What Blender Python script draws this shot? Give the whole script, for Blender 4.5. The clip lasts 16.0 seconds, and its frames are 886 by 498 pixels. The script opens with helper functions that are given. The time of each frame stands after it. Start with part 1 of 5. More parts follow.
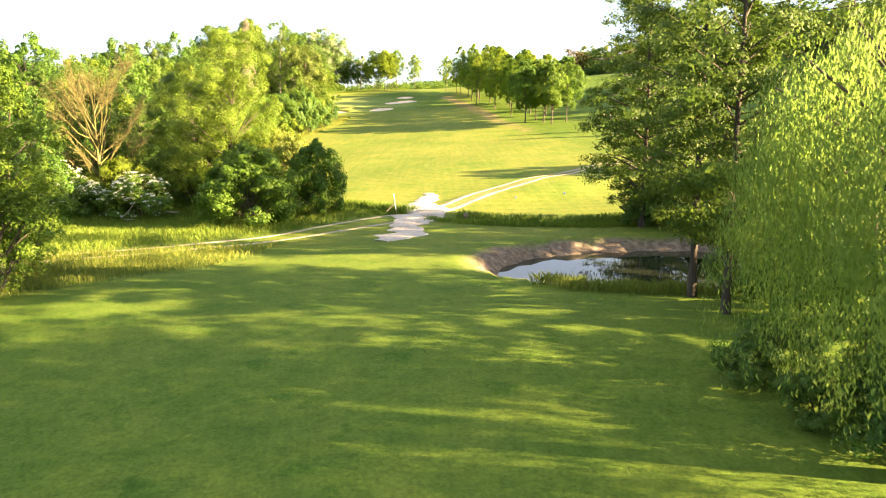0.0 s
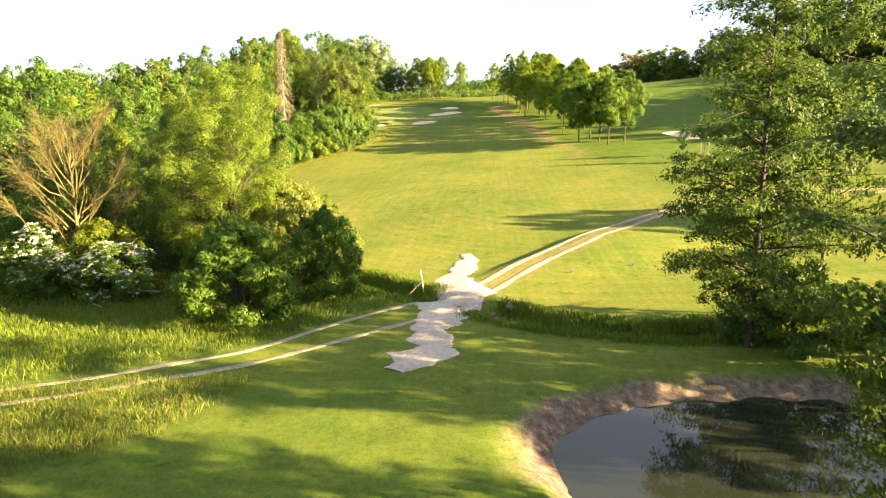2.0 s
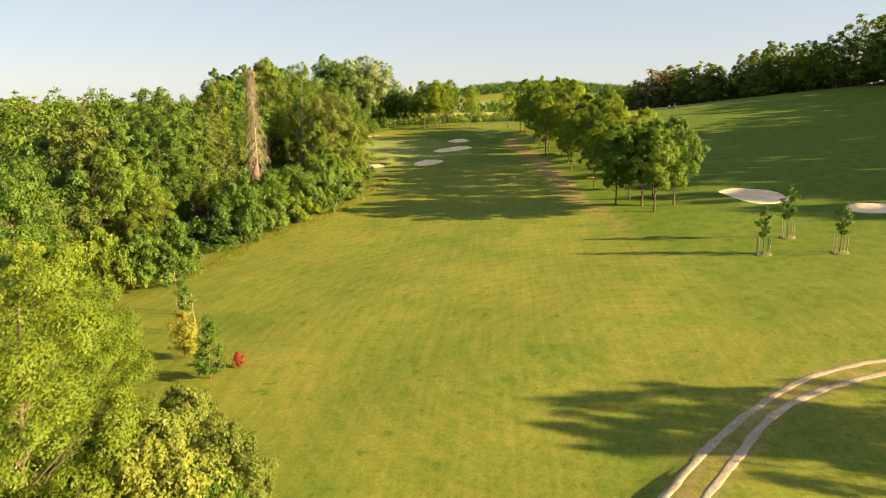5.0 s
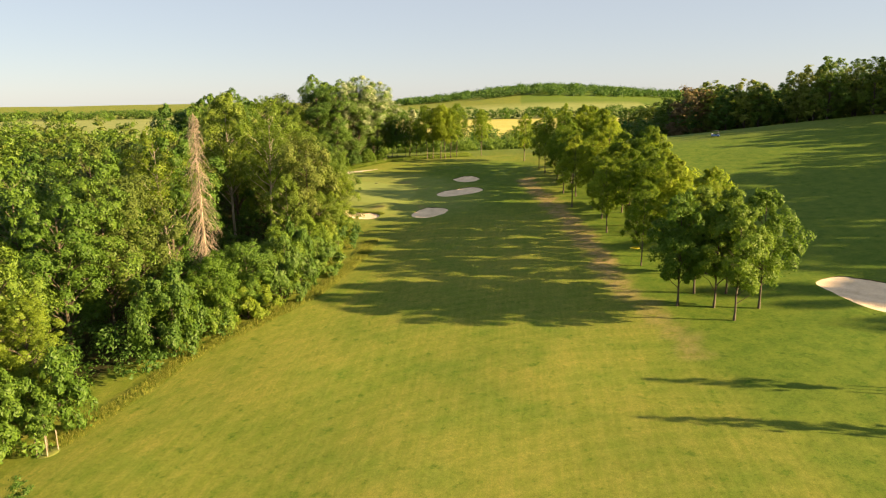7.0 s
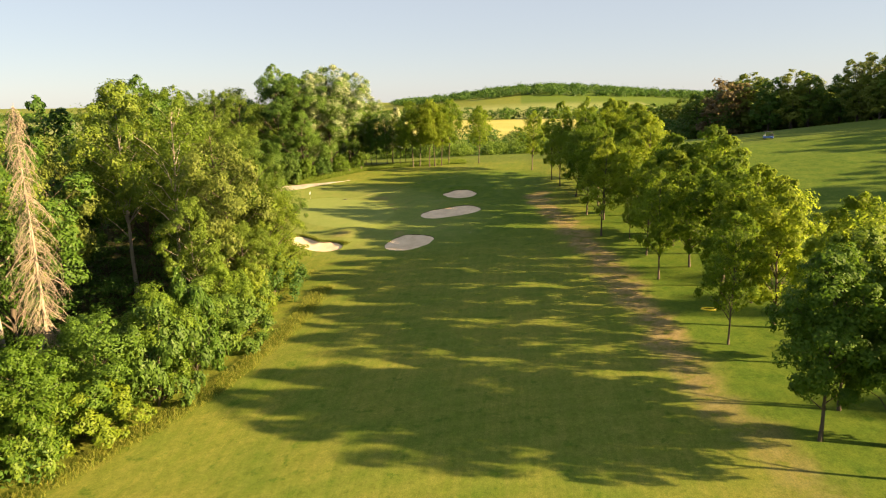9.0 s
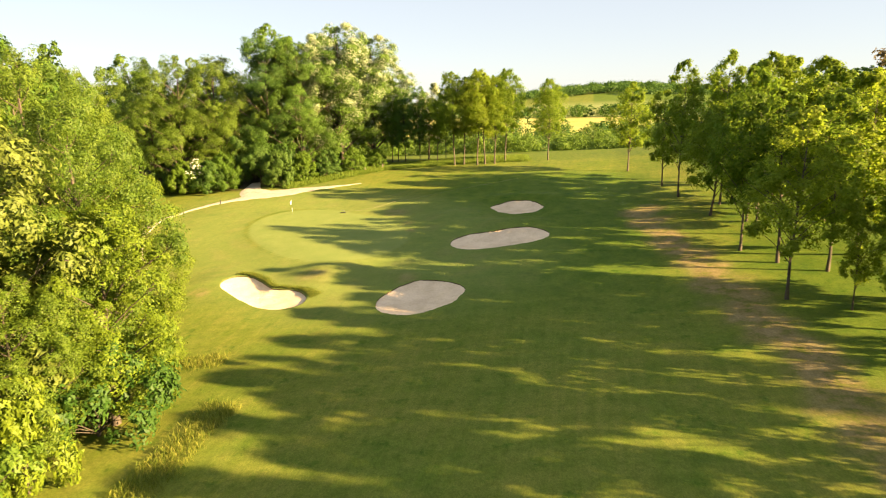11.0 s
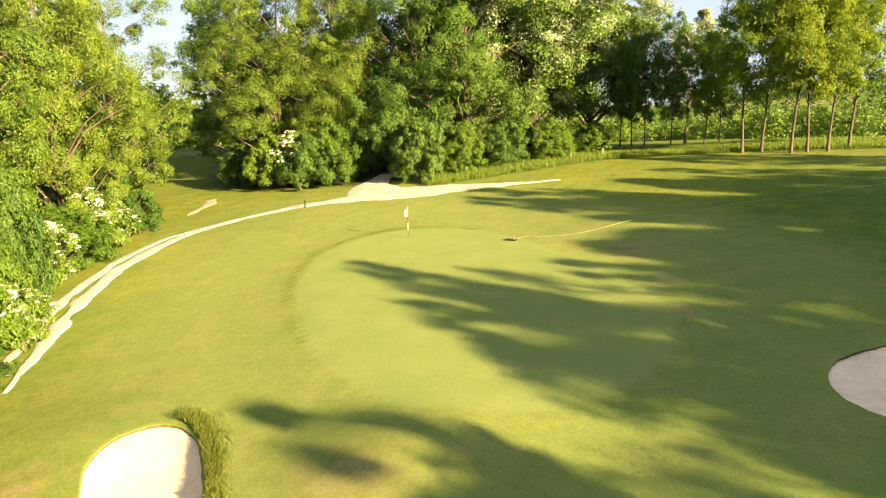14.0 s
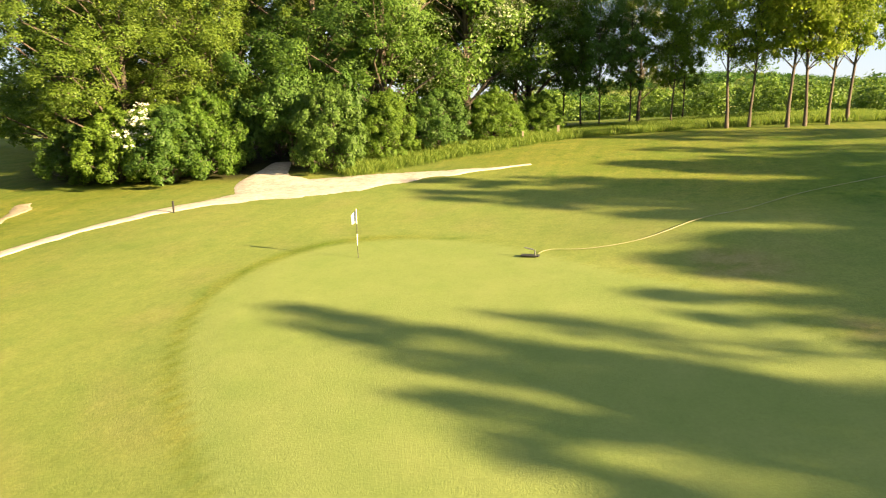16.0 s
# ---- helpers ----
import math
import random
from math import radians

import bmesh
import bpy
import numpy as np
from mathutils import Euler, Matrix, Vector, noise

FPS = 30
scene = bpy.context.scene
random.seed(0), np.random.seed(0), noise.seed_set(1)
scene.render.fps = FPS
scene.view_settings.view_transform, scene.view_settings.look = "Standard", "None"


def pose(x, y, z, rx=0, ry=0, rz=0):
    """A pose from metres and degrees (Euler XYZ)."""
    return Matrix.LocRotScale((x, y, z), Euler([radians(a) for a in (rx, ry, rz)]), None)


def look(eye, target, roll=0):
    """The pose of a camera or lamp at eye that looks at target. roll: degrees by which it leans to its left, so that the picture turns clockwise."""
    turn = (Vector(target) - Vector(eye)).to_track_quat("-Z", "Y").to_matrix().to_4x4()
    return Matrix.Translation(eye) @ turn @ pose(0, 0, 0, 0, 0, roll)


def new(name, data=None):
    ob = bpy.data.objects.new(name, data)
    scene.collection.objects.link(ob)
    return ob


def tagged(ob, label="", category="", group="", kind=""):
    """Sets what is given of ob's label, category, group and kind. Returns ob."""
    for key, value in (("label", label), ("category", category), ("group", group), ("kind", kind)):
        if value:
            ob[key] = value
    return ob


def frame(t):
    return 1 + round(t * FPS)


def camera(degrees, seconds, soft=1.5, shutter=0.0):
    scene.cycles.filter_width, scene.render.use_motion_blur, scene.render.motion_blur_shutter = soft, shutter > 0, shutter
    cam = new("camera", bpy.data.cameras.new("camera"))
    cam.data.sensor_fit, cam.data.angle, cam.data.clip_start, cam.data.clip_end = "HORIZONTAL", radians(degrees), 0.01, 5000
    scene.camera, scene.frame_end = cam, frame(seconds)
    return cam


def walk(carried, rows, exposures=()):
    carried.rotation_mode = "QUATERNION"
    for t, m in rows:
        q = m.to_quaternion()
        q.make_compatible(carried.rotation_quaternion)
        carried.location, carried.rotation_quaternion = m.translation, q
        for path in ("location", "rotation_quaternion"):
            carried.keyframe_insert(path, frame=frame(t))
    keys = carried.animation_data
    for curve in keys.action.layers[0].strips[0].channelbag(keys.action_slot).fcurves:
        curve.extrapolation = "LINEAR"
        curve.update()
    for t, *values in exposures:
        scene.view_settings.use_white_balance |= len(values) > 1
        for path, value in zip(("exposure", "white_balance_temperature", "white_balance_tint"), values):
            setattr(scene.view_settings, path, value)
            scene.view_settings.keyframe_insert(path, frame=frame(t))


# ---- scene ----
cam = camera(65.4, 16.0, soft=1.1, shutter=0.15)
METRES, EYE, TILT, LEAN, TURN = 250.0, 8.0, -12.3, 0.0, 0.0
ROWS = [
    (0.0, 0.0, 0.0, 0.0, 0.0, 0.0, -0.0),
    (0.5, 0.0008, 0.0113, 0.0055, 1.63, -0.07, -0.33),
    (1.0, 0.0015, 0.024, 0.0121, 2.88, -0.11, -0.56),
    (1.5, 0.0022, 0.0377, 0.0201, 3.6, -0.15, -0.61),
    (2.0, 0.0025, 0.0522, 0.029, 3.89, -0.17, -0.61),
    (2.5, 0.0026, 0.0675, 0.0377, 4.05, -0.18, -0.54),
    (3.0, 0.0025, 0.0836, 0.0467, 4.18, -0.17, -0.53),
    (3.5, 0.0023, 0.1002, 0.056, 4.3, -0.19, -0.52),
    (4.0, 0.0019, 0.1211, 0.0673, 4.48, -0.2, -0.4),
    (4.5, 0.0013, 0.1445, 0.0788, 4.73, -0.17, -0.34),
    (7.0, -0.0054, 0.3017, 0.1548, 5.94, -0.13, -0.33),
    (7.5, -0.0065, 0.3401, 0.1618, 5.95, -0.11, -0.27),
    (8.0, -0.0078, 0.3793, 0.1687, 5.92, -0.04, -0.22),
    (8.5, -0.0094, 0.4172, 0.1754, 5.89, -0.04, -0.18),
    (11.0, -0.0223, 0.6671, 0.2047, 11.42, -0.02, -1.35),
    (11.5, -0.0265, 0.7133, 0.2077, 15.9, 0.0, -2.44),
    (12.0, -0.0332, 0.7482, 0.2103, 20.34, -0.16, -3.48),
    (12.5, -0.0445, 0.7809, 0.2138, 24.01, -0.65, -4.11),
    (13.0, -0.0595, 0.8167, 0.2181, 26.13, -0.86, -4.43),
    (13.5, -0.0739, 0.85, 0.2218, 28.43, -0.91, -4.87),
    (14.0, -0.0854, 0.8735, 0.2221, 28.64, -0.73, -4.97),
    (14.5, -0.0962, 0.8873, 0.2215, 28.72, -0.72, -5.02),
    (15.0, -0.1081, 0.8977, 0.2231, 28.21, -0.93, -4.87),
    (15.5, -0.1219, 0.9108, 0.2244, 24.34, -0.89, -4.01),
    (16.0, -0.1355, 0.9248, 0.2253, 17.01, -0.58, -2.69),
]
walk(cam, [(t, pose(0, 0, EYE, TILT, LEAN, TURN) @ pose(METRES * x, METRES * y, METRES * z, 90 + pitch, roll, yaw)) for t, x, y, z, yaw, pitch, roll in ROWS],
     exposures=[(0, 3.49, 6600, 10), (1.5, 3.2, 6600, 10), (2.5, 2.92, 6600, 10), (3.5, 2.62, 6650, 10), (4.5, 2.36, 7000, 10), (7.0, 2.2, 6950, 10), (8.5, 2.22, 6950, 10), (11.0, 2.64, 7250, 10), (12.0, 2.66, 7350, 10), (13.0, 2.66, 7350, 10), (14.0, 2.66, 6700, 10), (16.0, 2.60, 6400, 10)])

# ---- world, sun, exposure ----
SUN_TO = Vector((0.93, -0.20, 0.305)).normalized()   # towards the low evening sun
world = bpy.data.worlds.new("evening_sky")
scene.world = world
world.use_nodes = True
wn = world.node_tree.nodes
sky = wn.new("ShaderNodeTexSky")
sky.sky_type = "NISHITA"
sky.sun_disc = False
sky.sun_elevation = math.asin(SUN_TO.z)
sky.sun_rotation = math.atan2(SUN_TO.x, SUN_TO.y)
sky.air_density, sky.dust_density, sky.ozone_density = 0.82, 0.25, 1.5
wn["Background"].inputs["Strength"].default_value = 0.0425
veil = wn.new("ShaderNodeMix")   # thin high haze over the whole sky
veil.data_type = "RGBA"
veil.inputs[0].default_value = 0.72
veil.inputs[7].default_value = (2.95, 3.16, 3.66, 1.0)
world.node_tree.links.new(sky.outputs[0], veil.inputs[6])
world.node_tree.links.new(veil.outputs[2], wn["Background"].inputs["Color"])
sun = new("sun", bpy.data.lights.new("sun", "SUN"))
sun.data.energy, sun.data.angle, sun.data.color = 5.55, radians(0.6), (1.0, 0.715, 0.39)
sun.matrix_world = look(SUN_TO * 200, (0, 0, 0))



# ---- materials ----
def material(name, build):
    m = bpy.data.materials.new(name)
    m.use_nodes = True
    n, l = m.node_tree.nodes, m.node_tree.links
    build(n, l, n["Principled BSDF"], n["Material Output"])
    return m


def noise_tex(n, l, scale, detail=4.0, rough=0.55, vec=None):
    t = n.new("ShaderNodeTexNoise")
    t.inputs["Scale"].default_value, t.inputs["Detail"].default_value, t.inputs["Roughness"].default_value = scale, detail, rough
    if vec is None:
        c = n.new("ShaderNodeTexCoord")
        vec = c.outputs["Object"]
    l.new(vec, t.inputs["Vector"])
    return t


def ramp(n, l, fac, *stops):
    r = n.new("ShaderNodeValToRGB")
    e = r.color_ramp.elements
    while len(e) < len(stops):
        e.new(0.5)
    for k, (p, c) in zip(e, stops):
        k.position, k.color = p, (*c, 1.0)
    l.new(fac, r.inputs["Fac"])
    return r.outputs["Color"]


def mix(n, l, fac, a, b, mode="MIX"):
    x = n.new("ShaderNodeMix")
    x.data_type, x.blend_type = "RGBA", mode
    for sock, v in ((x.inputs[0], fac), (x.inputs[6], a), (x.inputs[7], b)):
        if isinstance(v, (int, float)):
            sock.default_value = v
        elif isinstance(v, tuple):
            sock.default_value = (*v, 1.0)
        else:
            l.new(v, sock)
    return x.outputs[2]


def bump(n, l, height, strength, distance, bsdf):
    b = n.new("ShaderNodeBump")
    b.inputs["Strength"].default_value, b.inputs["Distance"].default_value = strength, distance
    l.new(height, b.inputs["Height"])
    l.new(b.outputs["Normal"], bsdf.inputs["Normal"])


def attr(n, name):
    a = n.new("ShaderNodeAttribute")
    a.attribute_name = name
    return a.outputs["Fac"]


def turf(n, l, bsdf, out):
    """Mown grass with its zones: green, rough, worn strips, mud, farmland."""
    big, mid, fine = noise_tex(n, l, 0.05, 3), noise_tex(n, l, 0.5, 5), noise_tex(n, l, 9.0, 4, 0.7)
    c = n.new("ShaderNodeTexCoord")
    mp = n.new("ShaderNodeMapping")
    mp.inputs["Scale"].default_value = (1.6, 0.06, 1.0)
    l.new(c.outputs["Object"], mp.inputs["Vector"])
    streak = noise_tex(n, l, 1.0, 4, 0.6, mp.outputs["Vector"])
    base = ramp(n, l, mid.outputs["Fac"], (0.30, (0.130, 0.178, 0.025)), (0.52, (0.170, 0.210, 0.031)), (0.75, (0.214, 0.236, 0.045)))
    base = mix(n, l, 0.45, base, ramp(n, l, big.outputs["Fac"], (0.35, (0.126, 0.176, 0.025)), (0.65, (0.236, 0.240, 0.050))))
    base = mix(n, l, 0.26, base, ramp(n, l, streak.outputs["Fac"], (0.40, (0.110, 0.160, 0.024)), (0.62, (0.250, 0.240, 0.062))))
    mown = n.new("ShaderNodeTexWave")   # faint arcs left by the mower where the fairway bends
    mown.wave_type, mown.rings_direction = "RINGS", "Z"
    mown.inputs["Scale"].default_value, mown.inputs["Distortion"].default_value, mown.inputs["Detail"].default_value = 0.14, 2.2, 3.0
    bend = n.new("ShaderNodeMapping")
    bend.inputs["Location"].default_value = (-14.0, -112.0, 0.0)
    l.new(c.outputs["Object"], bend.inputs["Vector"])
    l.new(bend.outputs["Vector"], mown.inputs["Vector"])
    base = mix(n, l, 0.12, base, ramp(n, l, mown.outputs["Fac"], (0.3, (0.104, 0.158, 0.022)), (0.8, (0.240, 0.236, 0.057))))
    growth = noise_tex(n, l, 0.16, 5, 0.6)
    base = mix(n, l, 1.0, base, ramp(n, l, growth.outputs["Fac"], (0.34, (0.78, 0.92, 0.80)), (0.50, (0.98, 1.0, 0.97)), (0.66, (1.13, 1.06, 1.10))), "MULTIPLY")
    # deeper green: rank growth, with some tree shade put into the colour
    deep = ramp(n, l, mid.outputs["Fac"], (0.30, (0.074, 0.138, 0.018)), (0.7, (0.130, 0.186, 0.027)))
    base = mix(n, l, attr(n, "lush_shaded"), base, deep)
    clover = noise_tex(n, l, 0.62, 6, 0.68)
    base = mix(n, l, 1.0, base, ramp(n, l, clover.outputs["Fac"], (0.585, (1.0, 1.0, 1.0)), (0.63, (0.72, 0.85, 0.74)), (0.73, (0.56, 0.74, 0.60))), "MULTIPLY")
    putting = ramp(n, l, mid.outputs["Fac"], (0.3, (0.174, 0.230, 0.061)), (0.7, (0.209, 0.253, 0.075)))
    short = n.new("ShaderNodeMapRange")   # full on the green itself, patchy on the apron round it
    l.new(attr(n, "green"), short.inputs["Value"])
    short.inputs["From Min"].default_value, short.inputs["From Max"].default_value = 0.15, 0.95
    base = mix(n, l, short.outputs[0], base, putting)
    shaggy = ramp(n, l, noise_tex(n, l, 1.6, 5).outputs["Fac"], (0.3, (0.060, 0.118, 0.018)), (0.55, (0.122, 0.172, 0.030)), (0.75, (0.215, 0.216, 0.060)))
    base = mix(n, l, attr(n, "rough"), base, shaggy)
    worn = ramp(n, l, noise_tex(n, l, 0.8, 6, 0.65).outputs["Fac"], (0.36, (0.150, 0.165, 0.035)), (0.5, (0.270, 0.210, 0.095)), (0.7, (0.330, 0.260, 0.140)))
    base = mix(n, l, attr(n, "dry"), base, worn)
    mud = ramp(n, l, noise_tex(n, l, 2.2, 7, 0.7).outputs["Fac"], (0.3, (0.105, 0.080, 0.060)), (0.55, (0.215, 0.168, 0.130)), (0.75, (0.330, 0.272, 0.215)))
    base = mix(n, l, attr(n, "mud"), base, mud)
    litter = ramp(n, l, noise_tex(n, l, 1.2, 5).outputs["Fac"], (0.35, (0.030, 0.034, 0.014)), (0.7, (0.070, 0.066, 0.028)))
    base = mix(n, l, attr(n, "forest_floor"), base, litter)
    rape = ramp(n, l, noise_tex(n, l, 0.02, 3).outputs["Fac"], (0.3, (0.40, 0.385, 0.105)), (0.7, (0.48, 0.45, 0.15)))
    base = mix(n, l, attr(n, "ripe_field"), base, rape)
    crop = ramp(n, l, noise_tex(n, l, 0.015, 3).outputs["Fac"], (0.3, (0.20, 0.25, 0.075)), (0.7, (0.27, 0.30, 0.11)))
    base = mix(n, l, attr(n, "crop_field"), base, crop)
    tuft = noise_tex(n, l, 2.2, 7, 0.68)
    keep = n.new("ShaderNodeMath")
    keep.operation, keep.inputs[0].default_value = "MULTIPLY_ADD", 0.0
    l.new(attr(n, "green"), keep.inputs[0])
    keep.inputs[1].default_value, keep.inputs[2].default_value = -0.62, 0.8
    blade = n.new("ShaderNodeMath")   # close-cut turf shows less of its blades
    blade.operation = "MULTIPLY_ADD"
    l.new(attr(n, "green"), blade.inputs[0])
    blade.inputs[1].default_value, blade.inputs[2].default_value = -0.42, 0.58
    base = mix(n, l, blade.outputs[0], base, ramp(n, l, fine.outputs["Fac"], (0.33, (0.34, 0.36, 0.32)), (0.69, (1.12, 1.11, 1.10))), "MULTIPLY")
    base = mix(n, l, keep.outputs[0], base, ramp(n, l, tuft.outputs["Fac"], (0.30, (0.68, 0.72, 0.66)), (0.50, (0.96, 0.96, 0.95)), (0.72, (1.22, 1.16, 1.12))), "MULTIPLY")
    l.new(base, bsdf.inputs["Base Color"])
    bsdf.inputs["Roughness"].default_value = 0.85
    bsdf.inputs["Specular IOR Level"].default_value = 0.06
    bump(n, l, noise_tex(n, l, 16.0, 5, 0.7).outputs["Fac"], 0.5, 0.05, bsdf)


def leaf_look(dark, light, glow=0.40):
    def build(n, l, bsdf, out):
        g = n.new("ShaderNodeNewGeometry")
        o = n.new("ShaderNodeObjectInfo")
        col = ramp(n, l, g.outputs["Random Per Island"], (0.0, dark), (0.55, tuple((a + b) / 2 for a, b in zip(dark, light))), (1.0, light))
        h = n.new("ShaderNodeHueSaturation")
        mr = n.new("ShaderNodeMapRange")
        mr.inputs["To Min"].default_value, mr.inputs["To Max"].default_value = 0.485, 0.512
        l.new(o.outputs["Random"], mr.inputs["Value"])
        l.new(mr.outputs[0], h.inputs["Hue"])
        mv = n.new("ShaderNodeMapRange")
        mv.inputs["To Min"].default_value, mv.inputs["To Max"].default_value = 1.2, 0.8
        l.new(o.outputs["Random"], mv.inputs["Value"])
        l.new(mv.outputs[0], h.inputs["Value"])
        patch = noise_tex(n, l, 0.45, 3)
        l.new(mix(n, l, 0.5, col, ramp(n, l, patch.outputs["Fac"], (0.3, (0.70, 0.76, 0.70)), (0.7, (1.0, 1.0, 1.0))), "MULTIPLY"), h.inputs["Color"])
        bsdf.inputs["Roughness"].default_value = 0.55
        bsdf.inputs["Specular IOR Level"].default_value = 0.25
        l.new(h.outputs[0], bsdf.inputs["Base Color"])
        t = n.new("ShaderNodeBsdfTranslucent")
        l.new(h.outputs[0], t.inputs["Color"])
        s = n.new("ShaderNodeMixShader")
        s.inputs[0].default_value = glow
        l.new(bsdf.outputs[0], s.inputs[1])
        l.new(t.outputs[0], s.inputs[2])
        l.new(s.outputs[0], out.inputs["Surface"])
    return build


def bark_look(a, b, scale=5.0):
    def build(n, l, bsdf, out):
        c = n.new("ShaderNodeTexCoord")
        mp = n.new("ShaderNodeMapping")
        mp.inputs["Scale"].default_value = (1.0, 1.0, 0.18)
        l.new(c.outputs["Object"], mp.inputs["Vector"])
        t = noise_tex(n, l, scale * 2, 6, 0.7, mp.outputs["Vector"])
        l.new(mix(n, l, 0.4, ramp(n, l, t.outputs["Fac"], (0.3, a), (0.7, b)), ramp(n, l, noise_tex(n, l, 0.7, 3).outputs["Fac"], (0.3, (0.5, 0.5, 0.5)), (0.7, (1.0, 1.0, 1.0))), "MULTIPLY"), bsdf.inputs["Base Color"])
        bsdf.inputs["Roughness"].default_value = 0.9
        bump(n, l, t.outputs["Fac"], 0.8, 0.03, bsdf)
    return build


def grit_look(lo, midc, hi, scale=6.0, depth=0.03):
    def build(n, l, bsdf, out):
        f, m = noise_tex(n, l, scale, 8, 0.75), noise_tex(n, l, 0.6, 4)
        col = ramp(n, l, f.outputs["Fac"], (0.28, lo), (0.5, midc), (0.72, hi))
        l.new(mix(n, l, 0.45, col, ramp(n, l, m.outputs["Fac"], (0.32, (0.62, 0.58, 0.52)), (0.62, (1.0, 1.0, 1.0))), "MULTIPLY"), bsdf.inputs["Base Color"])
        bsdf.inputs["Roughness"].default_value = 0.95
        bsdf.inputs["Specular IOR Level"].default_value = 0.1
        bump(n, l, f.outputs["Fac"], 0.7, depth, bsdf)
    return build


def paint_look(colour, rough=0.5, metal=0.0):
    def build(n, l, bsdf, out):
        t = noise_tex(n, l, 14.0, 4)
        l.new(mix(n, l, 0.3, colour, ramp(n, l, t.outputs["Fac"], (0.3, tuple(c * 0.6 for c in colour)), (0.7, colour))), bsdf.inputs["Base Color"])
        bsdf.inputs["Roughness"].default_value, bsdf.inputs["Metallic"].default_value = rough, metal
    return build


def water_look(n, l, bsdf, out):
    bsdf.inputs["Base Color"].default_value = (0.018, 0.022, 0.014, 1)
    bsdf.inputs["Roughness"].default_value = 0.03
    bsdf.inputs["IOR"].default_value = 1.33
    bsdf.inputs["Specular IOR Level"].default_value = 0.9
    bump(n, l, noise_tex(n, l, 1.3, 3).outputs["Fac"], 0.05, 0.05, bsdf)


M_TURF = material("mown_turf", turf)
M_LEAF = {
    "lime": material("lime_leaf", leaf_look((0.108, 0.172, 0.013), (0.196, 0.270, 0.024), 0.40)),
    "spring": material("spring_leaf", leaf_look((0.075, 0.138, 0.013), (0.148, 0.218, 0.024), 0.38)),
    "mid": material("mid_leaf", leaf_look((0.058, 0.126, 0.014), (0.120, 0.208, 0.024), 0.36)),
    "park": material("park_leaf", leaf_look((0.075, 0.154, 0.014), (0.149, 0.244, 0.025), 0.48)),
    "sallow": material("sallow_leaf", leaf_look((0.116, 0.162, 0.022), (0.212, 0.264, 0.044), 0.40)),
    "ash": material("ash_leaf", leaf_look((0.150, 0.244, 0.021), (0.268, 0.360, 0.038), 0.72)),
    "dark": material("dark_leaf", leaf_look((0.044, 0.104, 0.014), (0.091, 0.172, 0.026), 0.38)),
    "alder": material("alder_leaf", leaf_look((0.052, 0.102, 0.015), (0.112, 0.176, 0.026), 0.50)),
    "olive": material("olive_leaf", leaf_look((0.080, 0.122, 0.020), (0.153, 0.202, 0.037), 0.40)),
    "willow": material("willow_leaf", leaf_look((0.108, 0.192, 0.034), (0.200, 0.305, 0.064), 0.64)),
    "copper": material("copper_leaf", leaf_look((0.105, 0.082, 0.034), (0.205, 0.158, 0.070), 0.4)),
    "yellow": material("yellow_leaf", leaf_look((0.150, 0.180, 0.015), (0.260, 0.275, 0.030), 0.4)),
    "red": material("red_leaf", leaf_look((0.230, 0.012, 0.018), (0.420, 0.030, 0.040), 0.35)),
}
M_BLOSSOM = material("cream_blossom", leaf_look((0.33, 0.38, 0.22), (0.52, 0.57, 0.39), 0.35))
M_ELDER = material("white_elder_blossom", leaf_look((0.62, 0.61, 0.50), (0.82, 0.81, 0.72), 0.25))
M_GRASS = material("long_grass_blades", leaf_look((0.112, 0.168, 0.020), (0.262, 0.275, 0.056), 0.5))
M_REED = material("lush_grass_blades", leaf_look((0.100, 0.180, 0.018), (0.220, 0.285, 0.040), 0.5))
M_BARK = material("grey_brown_bark", bark_look((0.040, 0.031, 0.022), (0.120, 0.095, 0.068)))
M_BARK_DARK = material("dark_bark", bark_look((0.028, 0.021, 0.015), (0.080, 0.062, 0.045)))
M_BARK_PALE = material("pale_bark", bark_look((0.170, 0.145, 0.110), (0.380, 0.340, 0.280)))
M_BARK_DEAD = material("dead_wood", bark_look((0.210, 0.172, 0.124), (0.360, 0.300, 0.228)))
M_BARK_GOLD = material("bare_ochre_twigs", bark_look((0.118, 0.104, 0.028), (0.195, 0.172, 0.052)))
M_SAND = material("bunker_sand", grit_look((0.65, 0.50, 0.335), (0.755, 0.60, 0.42), (0.82, 0.68, 0.50), 5.0, 0.015))
M_GRAVEL = material("chalk_gravel", grit_look((0.34, 0.28, 0.22), (0.49, 0.42, 0.35), (0.66, 0.585, 0.51), 3.5, 0.05))
M_CHALK = material("chalk_path", grit_look((0.19, 0.165, 0.105), (0.33, 0.29, 0.21), (0.46, 0.41, 0.33), 3.5, 0.03))
M_SOIL = material("bare_earth", grit_look((0.050, 0.038, 0.024), (0.105, 0.080, 0.050), (0.180, 0.140, 0.090), 5.0, 0.03))
M_PATH = material("white_chalk_path", grit_look((0.30, 0.265, 0.205), (0.45, 0.405, 0.335), (0.60, 0.550, 0.470), 2.6, 0.03))
M_WATER = material("pond_water", water_look)
M_STAKE = material("weathered_stake", bark_look((0.18, 0.15, 0.11), (0.34, 0.29, 0.22)))
M_WHITE = material("white_paint", paint_look((0.80, 0.80, 0.78), 0.45))
M_BLACK = material("dark_plastic", paint_look((0.03, 0.03, 0.03), 0.5))
M_STEEL = material("grey_metal", paint_look((0.30, 0.30, 0.31), 0.35, 0.8))
M_HOSE = material("pale_yellow_hose", paint_look((0.30, 0.28, 0.15), 0.5))
M_YELLOW = material("yellow_plastic", paint_look((0.75, 0.62, 0.03), 0.45))
